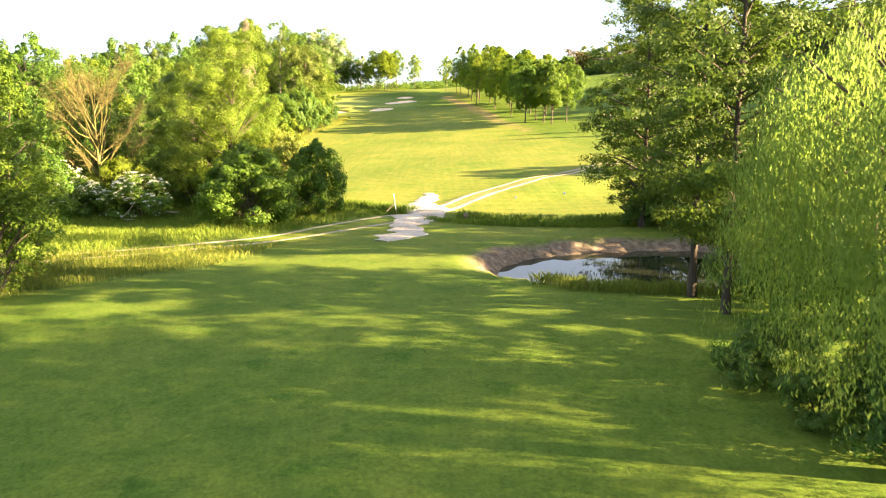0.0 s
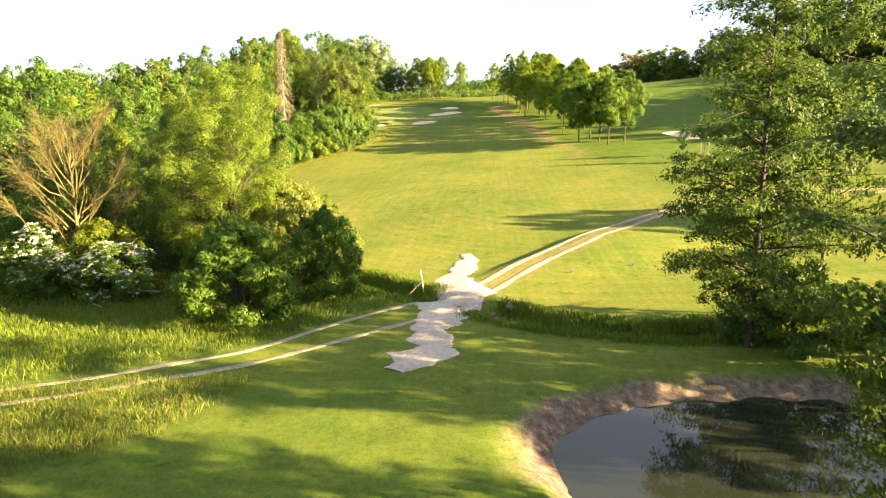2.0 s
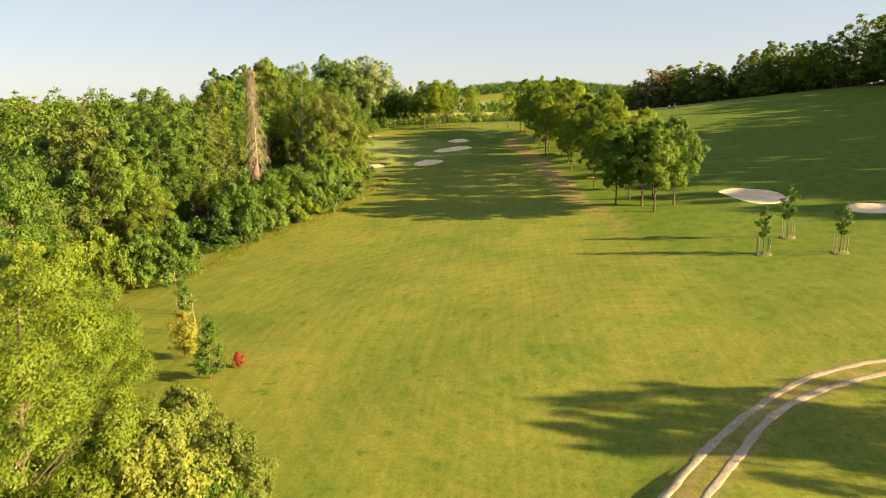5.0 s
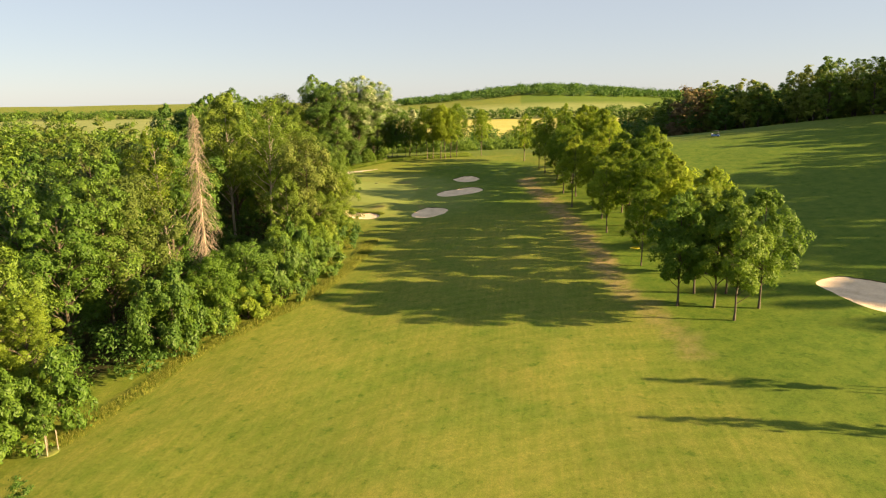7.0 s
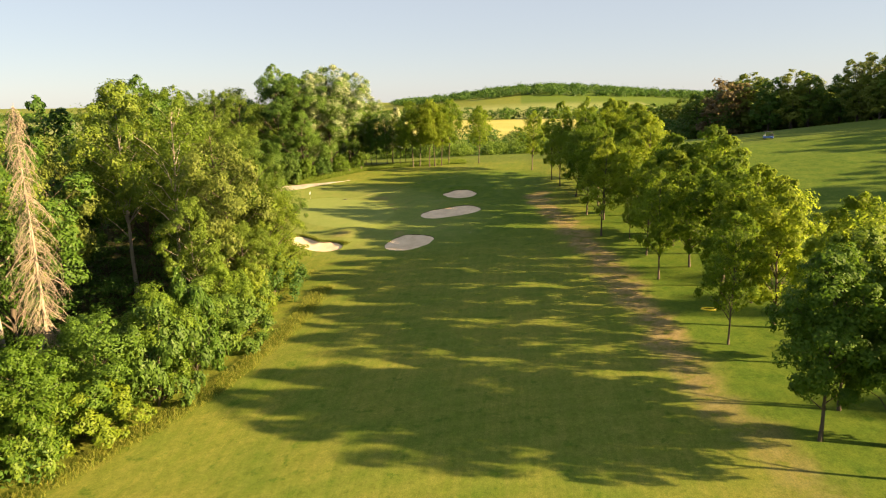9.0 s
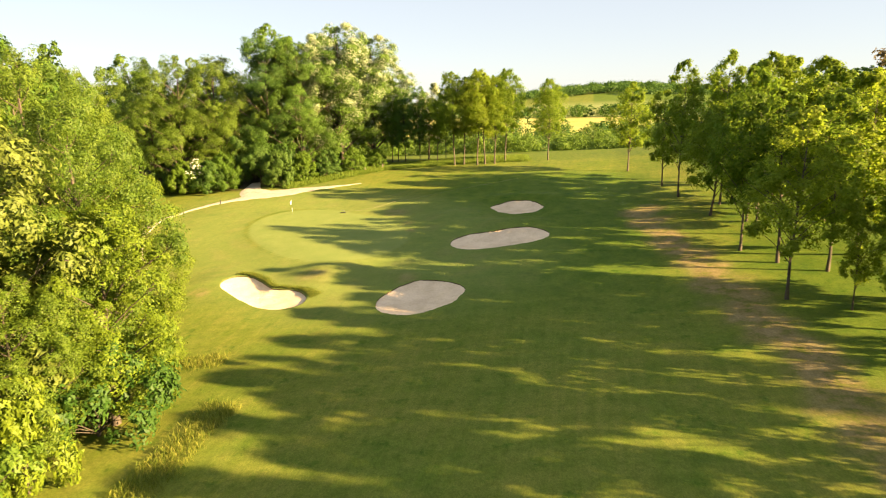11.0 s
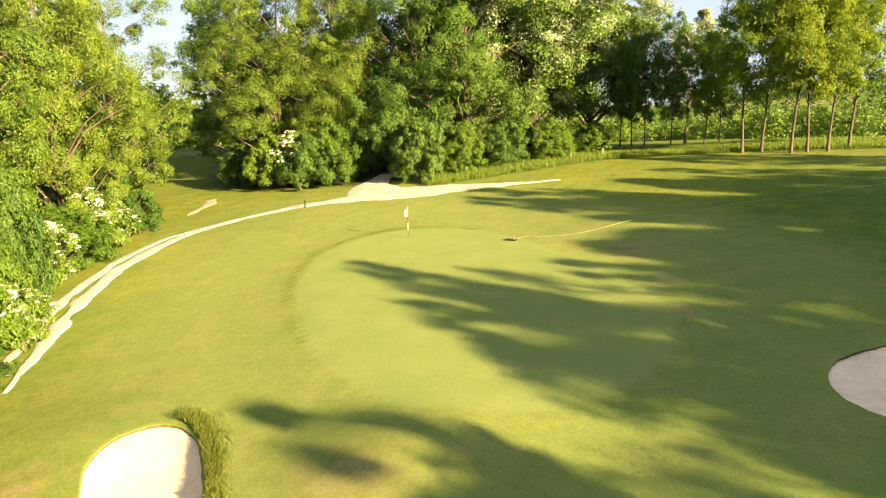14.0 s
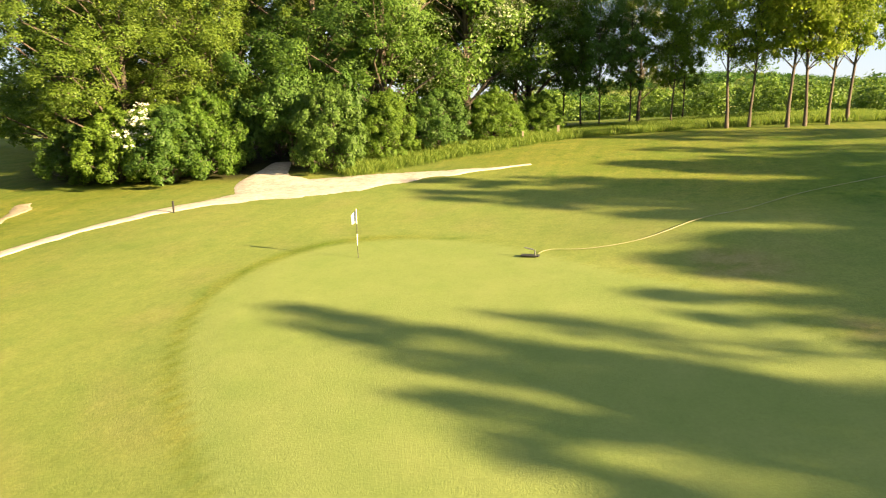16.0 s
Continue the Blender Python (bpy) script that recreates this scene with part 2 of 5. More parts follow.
M_STONE = material("rubble_stone", grit_look((0.10, 0.07, 0.05), (0.20, 0.15, 0.11), (0.36, 0.30, 0.25), 3.0, 0.05))
M_BLUE = material("blue_paint", paint_look((0.10, 0.20, 0.50), 0.4))


# ---- the land ----
RISE = [(-300, 6), (-60, 1.5), (0, 0.3), (30, -0.8), (45, -1.9), (62, -2.5), (80, -2.8), (120, -2.2), (150, -1.1), (170, 0.4),
        (200, 2.9), (235, 5.2), (262, 8.4), (295, 11.9), (315, 12.6), (340, 11), (390, 5), (470, -2), (700, -4), (1200, 2), (2000, 8), (2600, 12), (4500, 12)]
SLOPE_E = [(-100, 0.02), (40, 0.02), (80, 0.04), (120, 0.06), (160, 0.07), (230, 0.07), (300, 0.08), (400, 0.06), (900, 0.0)]
SLOPE_W = [(-100, 0.0), (60, 0.02), (100, 0.06), (150, 0.075), (200, 0.06), (235, 0.05), (262, 0.035), (320, 0.03), (500, 0.0)]


def along(v, kn):
    xs, zs = zip(*kn)
    return sum(np.interp(v + o, xs, zs) for o in (-8.0, -4.0, 0.0, 4.0, 8.0)) / 5


MOUNDS = [(-32.5, 242.0, 3.6, 2.6, 0.75), (-23.5, 241.0, 3.2, 1.6, 0.45), (-30.0, 268.5, 6.0, 2.4, 0.4), (-22.5, 262.0, 3.2, 3.6, 0.55), (-45.0, 240.0, 4.0, 2.5, 0.3),
          (-15.0, 258.5, 5.5, 2.0, 0.5), (-14.0, 271.8, 5.0, 1.8, 0.5), (1.0, 24.0, 9.0, 5.0, 0.45), (-26.5, 254.0, 2.5, 4.0, 0.35)]


def land(x, y):
    """The lie of the land, before ponds, ditches and bunkers are cut."""
    x, y = np.asarray(x, float), np.asarray(y, float)
    z = along(y, RISE) + np.where(x > 0, np.minimum(x, 260) * along(y, SLOPE_E), np.maximum(x, -120) * along(y, SLOPE_W))
    hill = 0.025 * (np.sqrt(np.clip(x - 45, 0, 240) ** 2 + 64) - 8)
    z = z + hill * np.interp(y, (0, 90, 330, 700, 1200), (0.3, 1.0, 1.0, 0.5, 0.0))
    z = z + np.where(y < 320, 0.10 * np.sin(x * 0.21 + 1.3 * np.sin(y * 0.05)) * np.sin(y * 0.17), 0.0)
    for mx, my, rx, ry, up in MOUNDS:
        z = z + up * np.exp(-((x - mx) / rx) ** 2 - ((y - my) / ry) ** 2)
    far = np.clip((np.hypot(x, y) - 500) / 900, 0, 1)
    return z + far * (5 * np.sin(x * 0.0021 + 0.7) + 4 * np.sin(y * 0.0034 + x * 0.0011) + 34 * np.exp(-((x - 70) / 260) ** 2 - ((y - 2050) / 380) ** 2))


def line_gap(x, y, pts):
    """How far points lie from a line of straight pieces."""
    best = np.full(np.shape(x), 1e9)
    for (ax, ay), (bx, by) in zip(pts, pts[1:]):
        dx, dy = bx - ax, by - ay
        s = np.clip(((x - ax) * dx + (y - ay) * dy) / (dx * dx + dy * dy), 0, 1)
        best = np.minimum(best, np.hypot(x - ax - s * dx, y - ay - s * dy))
    return best


def soft_step(a, b, v):
    s = np.clip((v - a) / (b - a), 0, 1)
    return s * s * (3 - 2 * s)


def blob(x, y, spec):
    """How far out a point lies in a rounded outline: 0 in its middle, 1 on its edge. spec: the middle and radii all round, from east."""
    cx, cy, radii = spec
    a = np.arctan2(y - cy, x - cx) / (2 * math.pi) * len(radii)
    r = np.array(list(radii) + [radii[0]], float)
    i = np.floor(a).astype(int) % len(radii)
    f = a - np.floor(a)
    n = len(radii)
    p0, p1, p2, p3 = r[(i - 1) % n], r[i], r[(i + 1) % n], r[(i + 2) % n]
    rad = p1 + 0.5 * f * (p2 - p0 + f * (2 * p0 - 5 * p1 + 4 * p2 - p3 + f * (3 * (p1 - p2) + p3 - p0)))
    return np.hypot(x - cx, y - cy) / rad


BUNKER_KIDNEY = (-37.8, 236.9, (4.6, 2.4, 1.6, 1.5, 1.9, 3.2, 6.4, 6.2, 3.7, 2.7, 2.4, 2.4, 2.9, 4.2, 6.0, 6.3))
BUNKER_ROUND = (-20.5, 235.2, (3.8, 4.4, 4.6, 4.5, 4.5, 4.4, 4.1, 3.9, 4.1, 4.4, 4.7, 4.6, 4.5, 4.0, 3.7, 3.8))
BUNKER_LONG = (-15.2, 252.7, (5.7, 6.0, 5.3, 4.0, 3.3, 3.1, 3.5, 4.5, 5.5, 5.7, 4.9, 3.8, 3.2, 3.1, 3.4, 4.4))
BUNKER_SMALL = (-14.4, 266.4, (3.7, 3.5, 3.6, 3.6, 3.4, 3.6, 3.3, 3.5, 3.7, 3.2, 3.3, 3.2, 3.5, 3.4, 3.6, 3.5))
BUNKER_MEADOW = (44.0, 175.0, (5.2, 5.0, 4.8, 5.0, 5.9, 5.9, 5.6, 4.1, 3.4, 3.4, 3.9, 5.2, 7.6, 8.3, 7.5, 5.9))
BUNKER_TEE = (58.6, 160.2, (3.6, 3.2, 3.0, 3.0, 3.2, 3.6, 4.0, 4.4, 4.6, 4.4, 4.2, 4.2, 4.2, 4.2, 4.2, 4.0))
BUNKERS = [BUNKER_KIDNEY, BUNKER_ROUND, BUNKER_LONG, BUNKER_SMALL, BUNKER_MEADOW, BUNKER_TEE]
POND = (12.3, 40.2, (11.0, 8.8, 6.6, 7.2, 8.8, 7.6, 7.9, 9.8))
POND_Z = -2.5
GREEN = (-38.0, 256.0, (11.4, 9.4, 8.7, 8.5, 9.8, 12.8, 14.8, 13.7, 10.9, 9.0, 8.4, 8.8, 10.1, 12.3, 13.6, 13.4))
DITCH_W = [(-4.2, 64.8), (-6.5, 66.6), (-9.5, 70.0), (-14.0, 73.5), (-22.0, 77.0), (-34.0, 82.0)]
DITCH_E = [(0.3, 61.3), (3.0, 59.0), (6.5, 57.0), (12.0, 55.5), (20.0, 56.5), (36.0, 60.0)]
WORN = [(19.5, 159.0), (16.5, 170.0), (14.0, 182.0), (11.8, 204.0), (9.5, 224.0), (6.5, 238.0), (3.4, 251.0), (1.5, 263.0)]


TRACK = [(-2.0, 62.5), (1.3, 69.0), (5.2, 75.5), (9.5, 82.4), (15.0, 90.6), (20.4, 97.2), (26.8, 101.8), (36.5, 104.9), (60, 107.7)]


def terrain(x, y):
    x, y = np.asarray(x, float), np.asarray(y, float)
    z = land(x, y)
    q = blob(x, y, POND) + 0.05 * np.sin(x * 1.9) * np.sin(y * 1.3)
    z = np.where(q < 1.4, np.minimum(z, -3.6 + (z + 3.6) * soft_step(0.72, 1.32, q)), z)
    for pts in (DITCH_W, DITCH_E):
        z = z - 1.25 * (1 - soft_step(0.35, 2.0, line_gap(x, y, pts)))
    for spec in BUNKERS:
        b = blob(x, y, spec)
        z = z - 0.85 * (1 - soft_step(0.99, 1.07, b))
    z = z + 0.1 * (1 - soft_step(0.8, 1.25, blob(x, y, GREEN)))
    side = (x - 1.6) * 0.836 - (y - 70) * 0.548
    z = z + 0.55 * soft_step(-2.8, -1.1, side) * (1 - soft_step(2.5, 14.0, side)) * soft_step(66, 75, y) * (1 - soft_step(84, 94, y))
    return z


def tz(x, y):
    return float(terrain(x, y))


def stepped(*spans):
    """Grid lines: (from, to, step) one after another."""
    v = [np.arange(a, b, s) for a, b, s in spans]
    return np.concatenate(v + [[spans[-1][1]]])


def mesh_from(name, co, faces, mat, smooth=False):
    me = bpy.data.meshes.new(name)
    co, faces = np.ascontiguousarray(co, np.float32), np.ascontiguousarray(faces, np.int32)
    n, k = len(faces), faces.shape[1]
    me.vertices.add(len(co))
    me.vertices.foreach_set("co", co.ravel())
    me.loops.add(n * k)
    me.loops.foreach_set("vertex_index", faces.ravel())
    me.polygons.add(n)
    me.polygons.foreach_set("loop_start", np.arange(0, n * k, k, dtype=np.int32))
    me.polygons.foreach_set("use_smooth", np.full(n, smooth, bool))
    me.update(calc_edges=True)
    me.materials.append(mat)
    return me


def grid_faces(nu, nv):
    i = (np.arange(nu - 1)[:, None] * nv + np.arange(nv - 1)[None, :]).ravel()
    return np.stack([i, i + nv, i + nv + 1, i + 1], 1)


def inside(x, y, poly):
    """Which points lie in a polygon."""
    hit = np.zeros(np.shape(x), bool)
    for (ax, ay), (bx, by) in zip(poly, poly[1:] + poly[:1]):
        if ay != by:
            hit ^= ((ay > y) != (by > y)) & (x < (bx - ax) * (y - ay) / (by - ay) + ax)
    return hit


# plan of the woods
WOODS_W = [(-19, 86), (-40, 110), (-57, 138), (-50, 157), (-44, 171), (-37, 183), (-33, 203), (-34, 219), (-42, 223), (-54, 237), (-71, 255), (-84, 268), (-135, 300), (-190, 330), (-260, 150), (-160, 20), (-70, 30), (-34, 62), (-22, 66)]
WOODS_N = [(-84, 283), (-79, 279.5), (-61, 281.5), (-47, 294), (-46, 301), (-60, 330), (-135, 345)]
WOODS_E = [(140, 160), (142, 230), (136, 287), (108, 320), (74, 346), (44, 440), (20, 560), (120, 620), (330, 420), (330, 120), (150, 130)]

gx = stepped((-4500, -1200, 220), (-1200, -300, 60), (-300, -110, 12), (-110, -68, 1.4), (-68, -56, 0.88), (-56, -8, 0.46), (-8, 25, 0.88), (25, 70, 0.9), (70, 130, 2.5), (130, 340, 12), (340, 1200, 60), (1200, 4500, 220))
gy = stepped((-600, -60, 45), (-60, -4, 4), (-4, 95, 0.9), (95, 225, 1.5), (225, 243, 0.75), (243, 270, 0.44), (270, 285, 0.75), (285, 345, 1.2), (345, 460, 8), (460, 1300, 30), (1300, 4500, 120))
GX, GY = np.meshgrid(gx, gy, indexing="ij")
GZ = terrain(GX, GY)
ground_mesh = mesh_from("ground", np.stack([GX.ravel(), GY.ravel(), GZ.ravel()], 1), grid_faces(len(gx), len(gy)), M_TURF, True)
wob = np.sin(GX * 0.9 + 2 * np.sin(GY * 0.4)) * np.sin(GY * 0.8 + np.sin(GX * 0.5))
q_pond, q_green = blob(GX, GY, POND), blob(GX, GY, GREEN)
bank = (1 - soft_step(1.19, 1.28, q_pond + 0.05 * wob)) * np.clip(soft_step(36.5, 40.0, GY) + (1 - soft_step(4.2, 6.0, GX)), 0, 1)
wet = (1 - soft_step(1.0, 1.05, q_pond))
ditch = np.minimum(line_gap(GX, GY, DITCH_W), line_gap(GX, GY, DITCH_E))
woods_any = inside(GX, GY, WOODS_W) | inside(GX, GY, WOODS_N) | inside(GX, GY, WOODS_E)
meadow = [(-24, 29), (-13.5, 40.5), (-11.5, 48.5), (-21, 46.5), (-40, 40), (-60, 20), (-30, 20)]
reeds = [(-21, 46.5), (-13, 52), (-8, 59), (-6, 64), (-12, 72), (-40, 76), (-60, 60), (-50, 45)]
far_y = GY + 0.15 * GX


def approach(x, y):
    """The short paler turf round the green."""
    q = blob(x, y, GREEN)
    rim = 0.935 + 0.055 * (1 - soft_step(-9, -1, x - GREEN[0]))   # a darker collar only on the western side
    return 0.66 * soft_step(rim, rim + 0.06, q) * (1 - soft_step(1.5, 3.2, q)) * (y > 200)


zones = {
    "green": np.maximum(1 - soft_step(0.94, 1.01, q_green + 0.004 * wob), approach(GX, GY)),
    # richer grass; east of the green it also paints the tree shade darker
    "lush_shaded": np.clip(0.85 * (1 - soft_step(30, 66, GY + wob)) + 1.0 * soft_step(-30, -23, GX + wob) * (1 - soft_step(-2, 8, GX)) * soft_step(222, 246, GY) * (1 - soft_step(282, 292, GY)) + 0.12 * soft_step(160, 190, GY) * (GY < 300) + 0.95 * soft_step(15, 20, GX + wob + np.interp(GY, (130, 160, 240), (-7, -1, 7))) * soft_step(95, 165, GY), 0, 1),
    "rough": np.clip(inside(GX, GY, meadow) * 1.0 + inside(GX, GY, reeds) * 1.0 + 1.0 * (1 - soft_step(1.0, 2.4, ditch)) + 0.8 * soft_step(299, 303, GY + 0.12 * GX + wob) * (1 - soft_step(345, 360, GY)), 0, 1),
    "dry": np.clip(0.14 * soft_step(0.0, 0.8, wob) * approach(GX, GY) / 0.66 * soft_step(1.02, 1.08, q_green) + 0.6 * (1 - soft_step(1.0, 2.0, line_gap(GX, GY, TRACK) + 0.4 * wob)) + (1 - soft_step(0.6, 3.0, line_gap(GX, GY, WORN) + 1.2 * wob)) * (0.45 + 0.5 * soft_step(168, 195, GY)) + sum(0.55 - 0.55 * soft_step(0.1, 1.0, np.hypot(GX - a, GY - b) / c + 0.35 * wob) for a, b, c in ((-33.0, 240.6, 2.6), (-23.3, 239.8, 1.6), (-30.5, 264.5, 2.6), (-28.0, 259.5, 1.2), (-26.6, 255.5, 1.2), (-44.5, 236.5, 1.6))), 0, 1),
    "mud": np.clip(bank + wet + (1 - soft_step(0.3, 0.55, ditch)), 0, 1),
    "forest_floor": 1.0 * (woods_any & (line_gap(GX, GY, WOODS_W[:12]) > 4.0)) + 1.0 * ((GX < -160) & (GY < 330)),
    "ripe_field": 1.0 * (((GY > 640) & (far_y < 1010) & (GX > -420) & (GX < 330))),
    "crop_field": 1.0 * (((GX < -330) & (GY > 420) & (GY < 1500)) | ((far_y > 1060) & (far_y < 1600) & (GX > -500) & (GX < 260))),
}
for key in ("rough", "forest_floor"):   # ragged edges, no ruled lines
    v = zones[key]
    for _ in range(4):
        w = np.pad(v, 1, mode="edge")
        v = (w[:-2, 1:-1] + w[2:, 1:-1] + w[1:-1, :-2] + w[1:-1, 2:] + 2 * w[1:-1, 1:-1]) / 6
    zones[key] = np.clip(v + 0.8 * wob * v * (1 - v), 0, 1)
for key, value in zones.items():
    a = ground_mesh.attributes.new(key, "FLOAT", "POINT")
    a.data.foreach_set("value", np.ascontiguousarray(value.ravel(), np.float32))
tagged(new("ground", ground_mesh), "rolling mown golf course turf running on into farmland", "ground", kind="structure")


def part(name, me, parent, label=""):
    ob = new(name, me)
    ob.parent = parent
    return tagged(ob, label)


def thing(name, x, y, label, category, group="", z=None, kind=""):
    e = new(name)
    e.empty_display_size = 0.3
    e.location = (x, y, tz(x, y) if z is None else z)
    return tagged(e, label, category, group, kind)


def resample(pts, step):
    p = np.array(pts, float)
    # rounded through the corner points
    t = np.arange(len(p))
    fine = np.linspace(0, len(p) - 1, len(p) * 24)
    i = np.clip(fine.astype(int), 0, len(p) - 2)
    f = (fine - i)[:, None]
    tan = np.gradient(p, axis=0)
    c = (2 * f**3 - 3 * f**2 + 1) * p[i] + (f**3 - 2 * f**2 + f) * tan[i] + (3 * f**2 - 2 * f**3) * p[i + 1] + (f**3 - f**2) * tan[i + 1]
    s = np.concatenate([[0], np.cumsum(np.linalg.norm(np.diff(c, axis=0), axis=1))])
    k = np.linspace(0, s[-1], max(3, int(s[-1] / step)))
    return np.stack([np.interp(k, s, c[:, j]) for j in range(c.shape[1])], 1)


def ribbon(name, pts, width, mat, lift=0.035, fray=0.25, seed=0):
    """A strip of loose surface lying on the ground. width: one number, or one for each corner point."""
    r = np.random.default_rng(seed)
    w = np.full(len(pts), float(width)) if np.isscalar(width) else np.array(width, float)
    c = resample([(*p, k) for p, k in zip(pts, w)], 0.22)
    d = np.gradient(c[:, :2], axis=0)
    d /= np.linalg.norm(d, axis=1)[:, None] + 1e-9
    nrm = np.stack([-d[:, 1], d[:, 0]], 1)
    n = len(c)
    sm = lambda v: np.convolve(np.pad(v, 2, mode="edge"), np.ones(5) / 5, "valid")
    left, right = (fray * (0.62 * sm(sm(sm(r.normal(0, 1, n)))) + 0.05 * r.normal(0, 1, n)) * (0.6 + 0.4 * np.minimum(c[:, 2], 3.0)) for _ in range(2))
    rows = []
    for u, dz in ((-1.0, -0.06), (-0.86, 0.0), (-0.45, 0.012), (0, 0.018), (0.45, 0.012), (0.86, 0.0), (1.0, -0.06)):
        k = u * np.maximum(0.5 * c[:, 2] + (left if u < 0 else right), 0.04)
        xy = c[:, :2] + nrm * k[:, None]
        rows.append(np.stack([xy[:, 0], xy[:, 1], terrain(xy[:, 0], xy[:, 1]) + lift + dz], 1))
    co = np.stack(rows, 1).reshape(-1, 3)
    f = grid_faces(n, len(rows))[:, ::-1]
    return mesh_from(name, co, f, mat, True)


# ---- growing things ----
def tube(path, radii, sides=6):
    """Vertices and quads of a tapered limb along a path."""
    p, r = np.array(path, float), np.array(radii, float)
    d = np.gradient(p, axis=0)
    d /= np.linalg.norm(d, axis=1)[:, None] + 1e-9
    ref = np.where(np.abs(d[:, 2:3]) > 0.9, [[1.0, 0, 0]], [[0, 0, 1.0]])
    a = np.cross(d, ref)
    a /= np.linalg.norm(a, axis=1)[:, None] + 1e-9
    b = np.cross(d, a)
    th = np.arange(sides) / sides * 2 * math.pi
    co = p[:, None] + r[:, None, None] * (a[:, None] * np.cos(th)[None, :, None] + b[:, None] * np.sin(th)[None, :, None])
    n = len(p)
    i = np.arange(n - 1)[:, None] * sides
    j, k = np.arange(sides)[None], (np.arange(sides)[None] + 1) % sides
    f = np.stack([i + j, i + k, i + sides + k, i + sides + j], -1).reshape(-1, 4)
    return co.reshape(-1, 3), f


def tubes(name, limbs, mat):
    cs, fs, off = [], [], 0
    for path, radii, sides in limbs:
        c, f = tube(path, radii, sides)
        cs.append(c)
        fs.append(f + off)
        off += len(c)
    return mesh_from(name, np.concatenate(cs), np.concatenate(fs), mat, True)


def unit(v):
    return v / (np.linalg.norm(v, axis=-1, keepdims=True) + 1e-9)


def leaves(pos, nrm, size, r, long=1.7, hang=0.0):
    """Folded leaf sprays: four corners each, at pos, facing about nrm."""
    n = len(pos)
    nrm = unit(nrm + r.normal(0, 0.36, (n, 3)))
    t = unit(np.cross(nrm, r.normal(0, 1, (n, 3))))
    if hang:
        t = unit(t * (1 - hang) + np.array([0, 0, -1.0]) * hang)
    s = unit(np.cross(nrm, t))
    sz = size * r.uniform(0.6, 1.35, (n, 1))
    a = pos - t * sz * long / 2
    b = pos + t * sz * long * 0.5 + s * sz * 0.25
    c = pos + t * sz * long * r.uniform(-0.1, 0.3, (n, 1)) - s * sz * 0.6
    co = np.stack([a, b, c], 1).reshape(-1, 3)
    return co, np.arange(n * 3).reshape(-1, 3)


def clump_leaves(centres, radii, per, size, r, flat=0.75, **kw):
    """Leaves in the outer shell of rounded clumps."""
    k = len(centres)
    idx = np.repeat(np.arange(k), per)
    d = unit(r.normal(0, 1, (len(idx), 3)))
    d[:, 2] = np.where(d[:, 2] < -0.35, -d[:, 2], d[:, 2])
    rad = radii[idx, None] * np.abs(r.normal(0.75, 0.28, (len(idx), 1)))
    pos = centres[idx] + d * rad * np.array([1, 1, flat])
    return leaves(pos, d + np.array([0, 0, 0.25]), size, r, **kw)


def crown_shape(kind, u):
    """Half width of a crown at u, from its foot (0) to its top (1)."""
    if kind == "egg":
        return np.sin(np.pi * np.clip(u * 0.86 + 0.12, 0, 1)) ** 0.7
    if kind == "cone":
        return np.clip(1.0 - u, 0, 1) ** 0.75 * (0.55 + 0.45 * np.minimum(1, u * 6)) + 0.05
    if kind == "dome":
        return np.sqrt(np.clip(1 - u * u, 0, 1)) * (0.85 + 0.15 * np.minimum(1, u * 4))
    if kind == "spire":
        return np.clip(1.0 - u, 0, 1) ** 0.52 * (0.62 + 0.38 * np.minimum(1, u * 5)) + 0.04
    return np.sin(np.pi * np.clip(u * 0.8 + 0.14, 0, 1)) ** 0.55   # tall


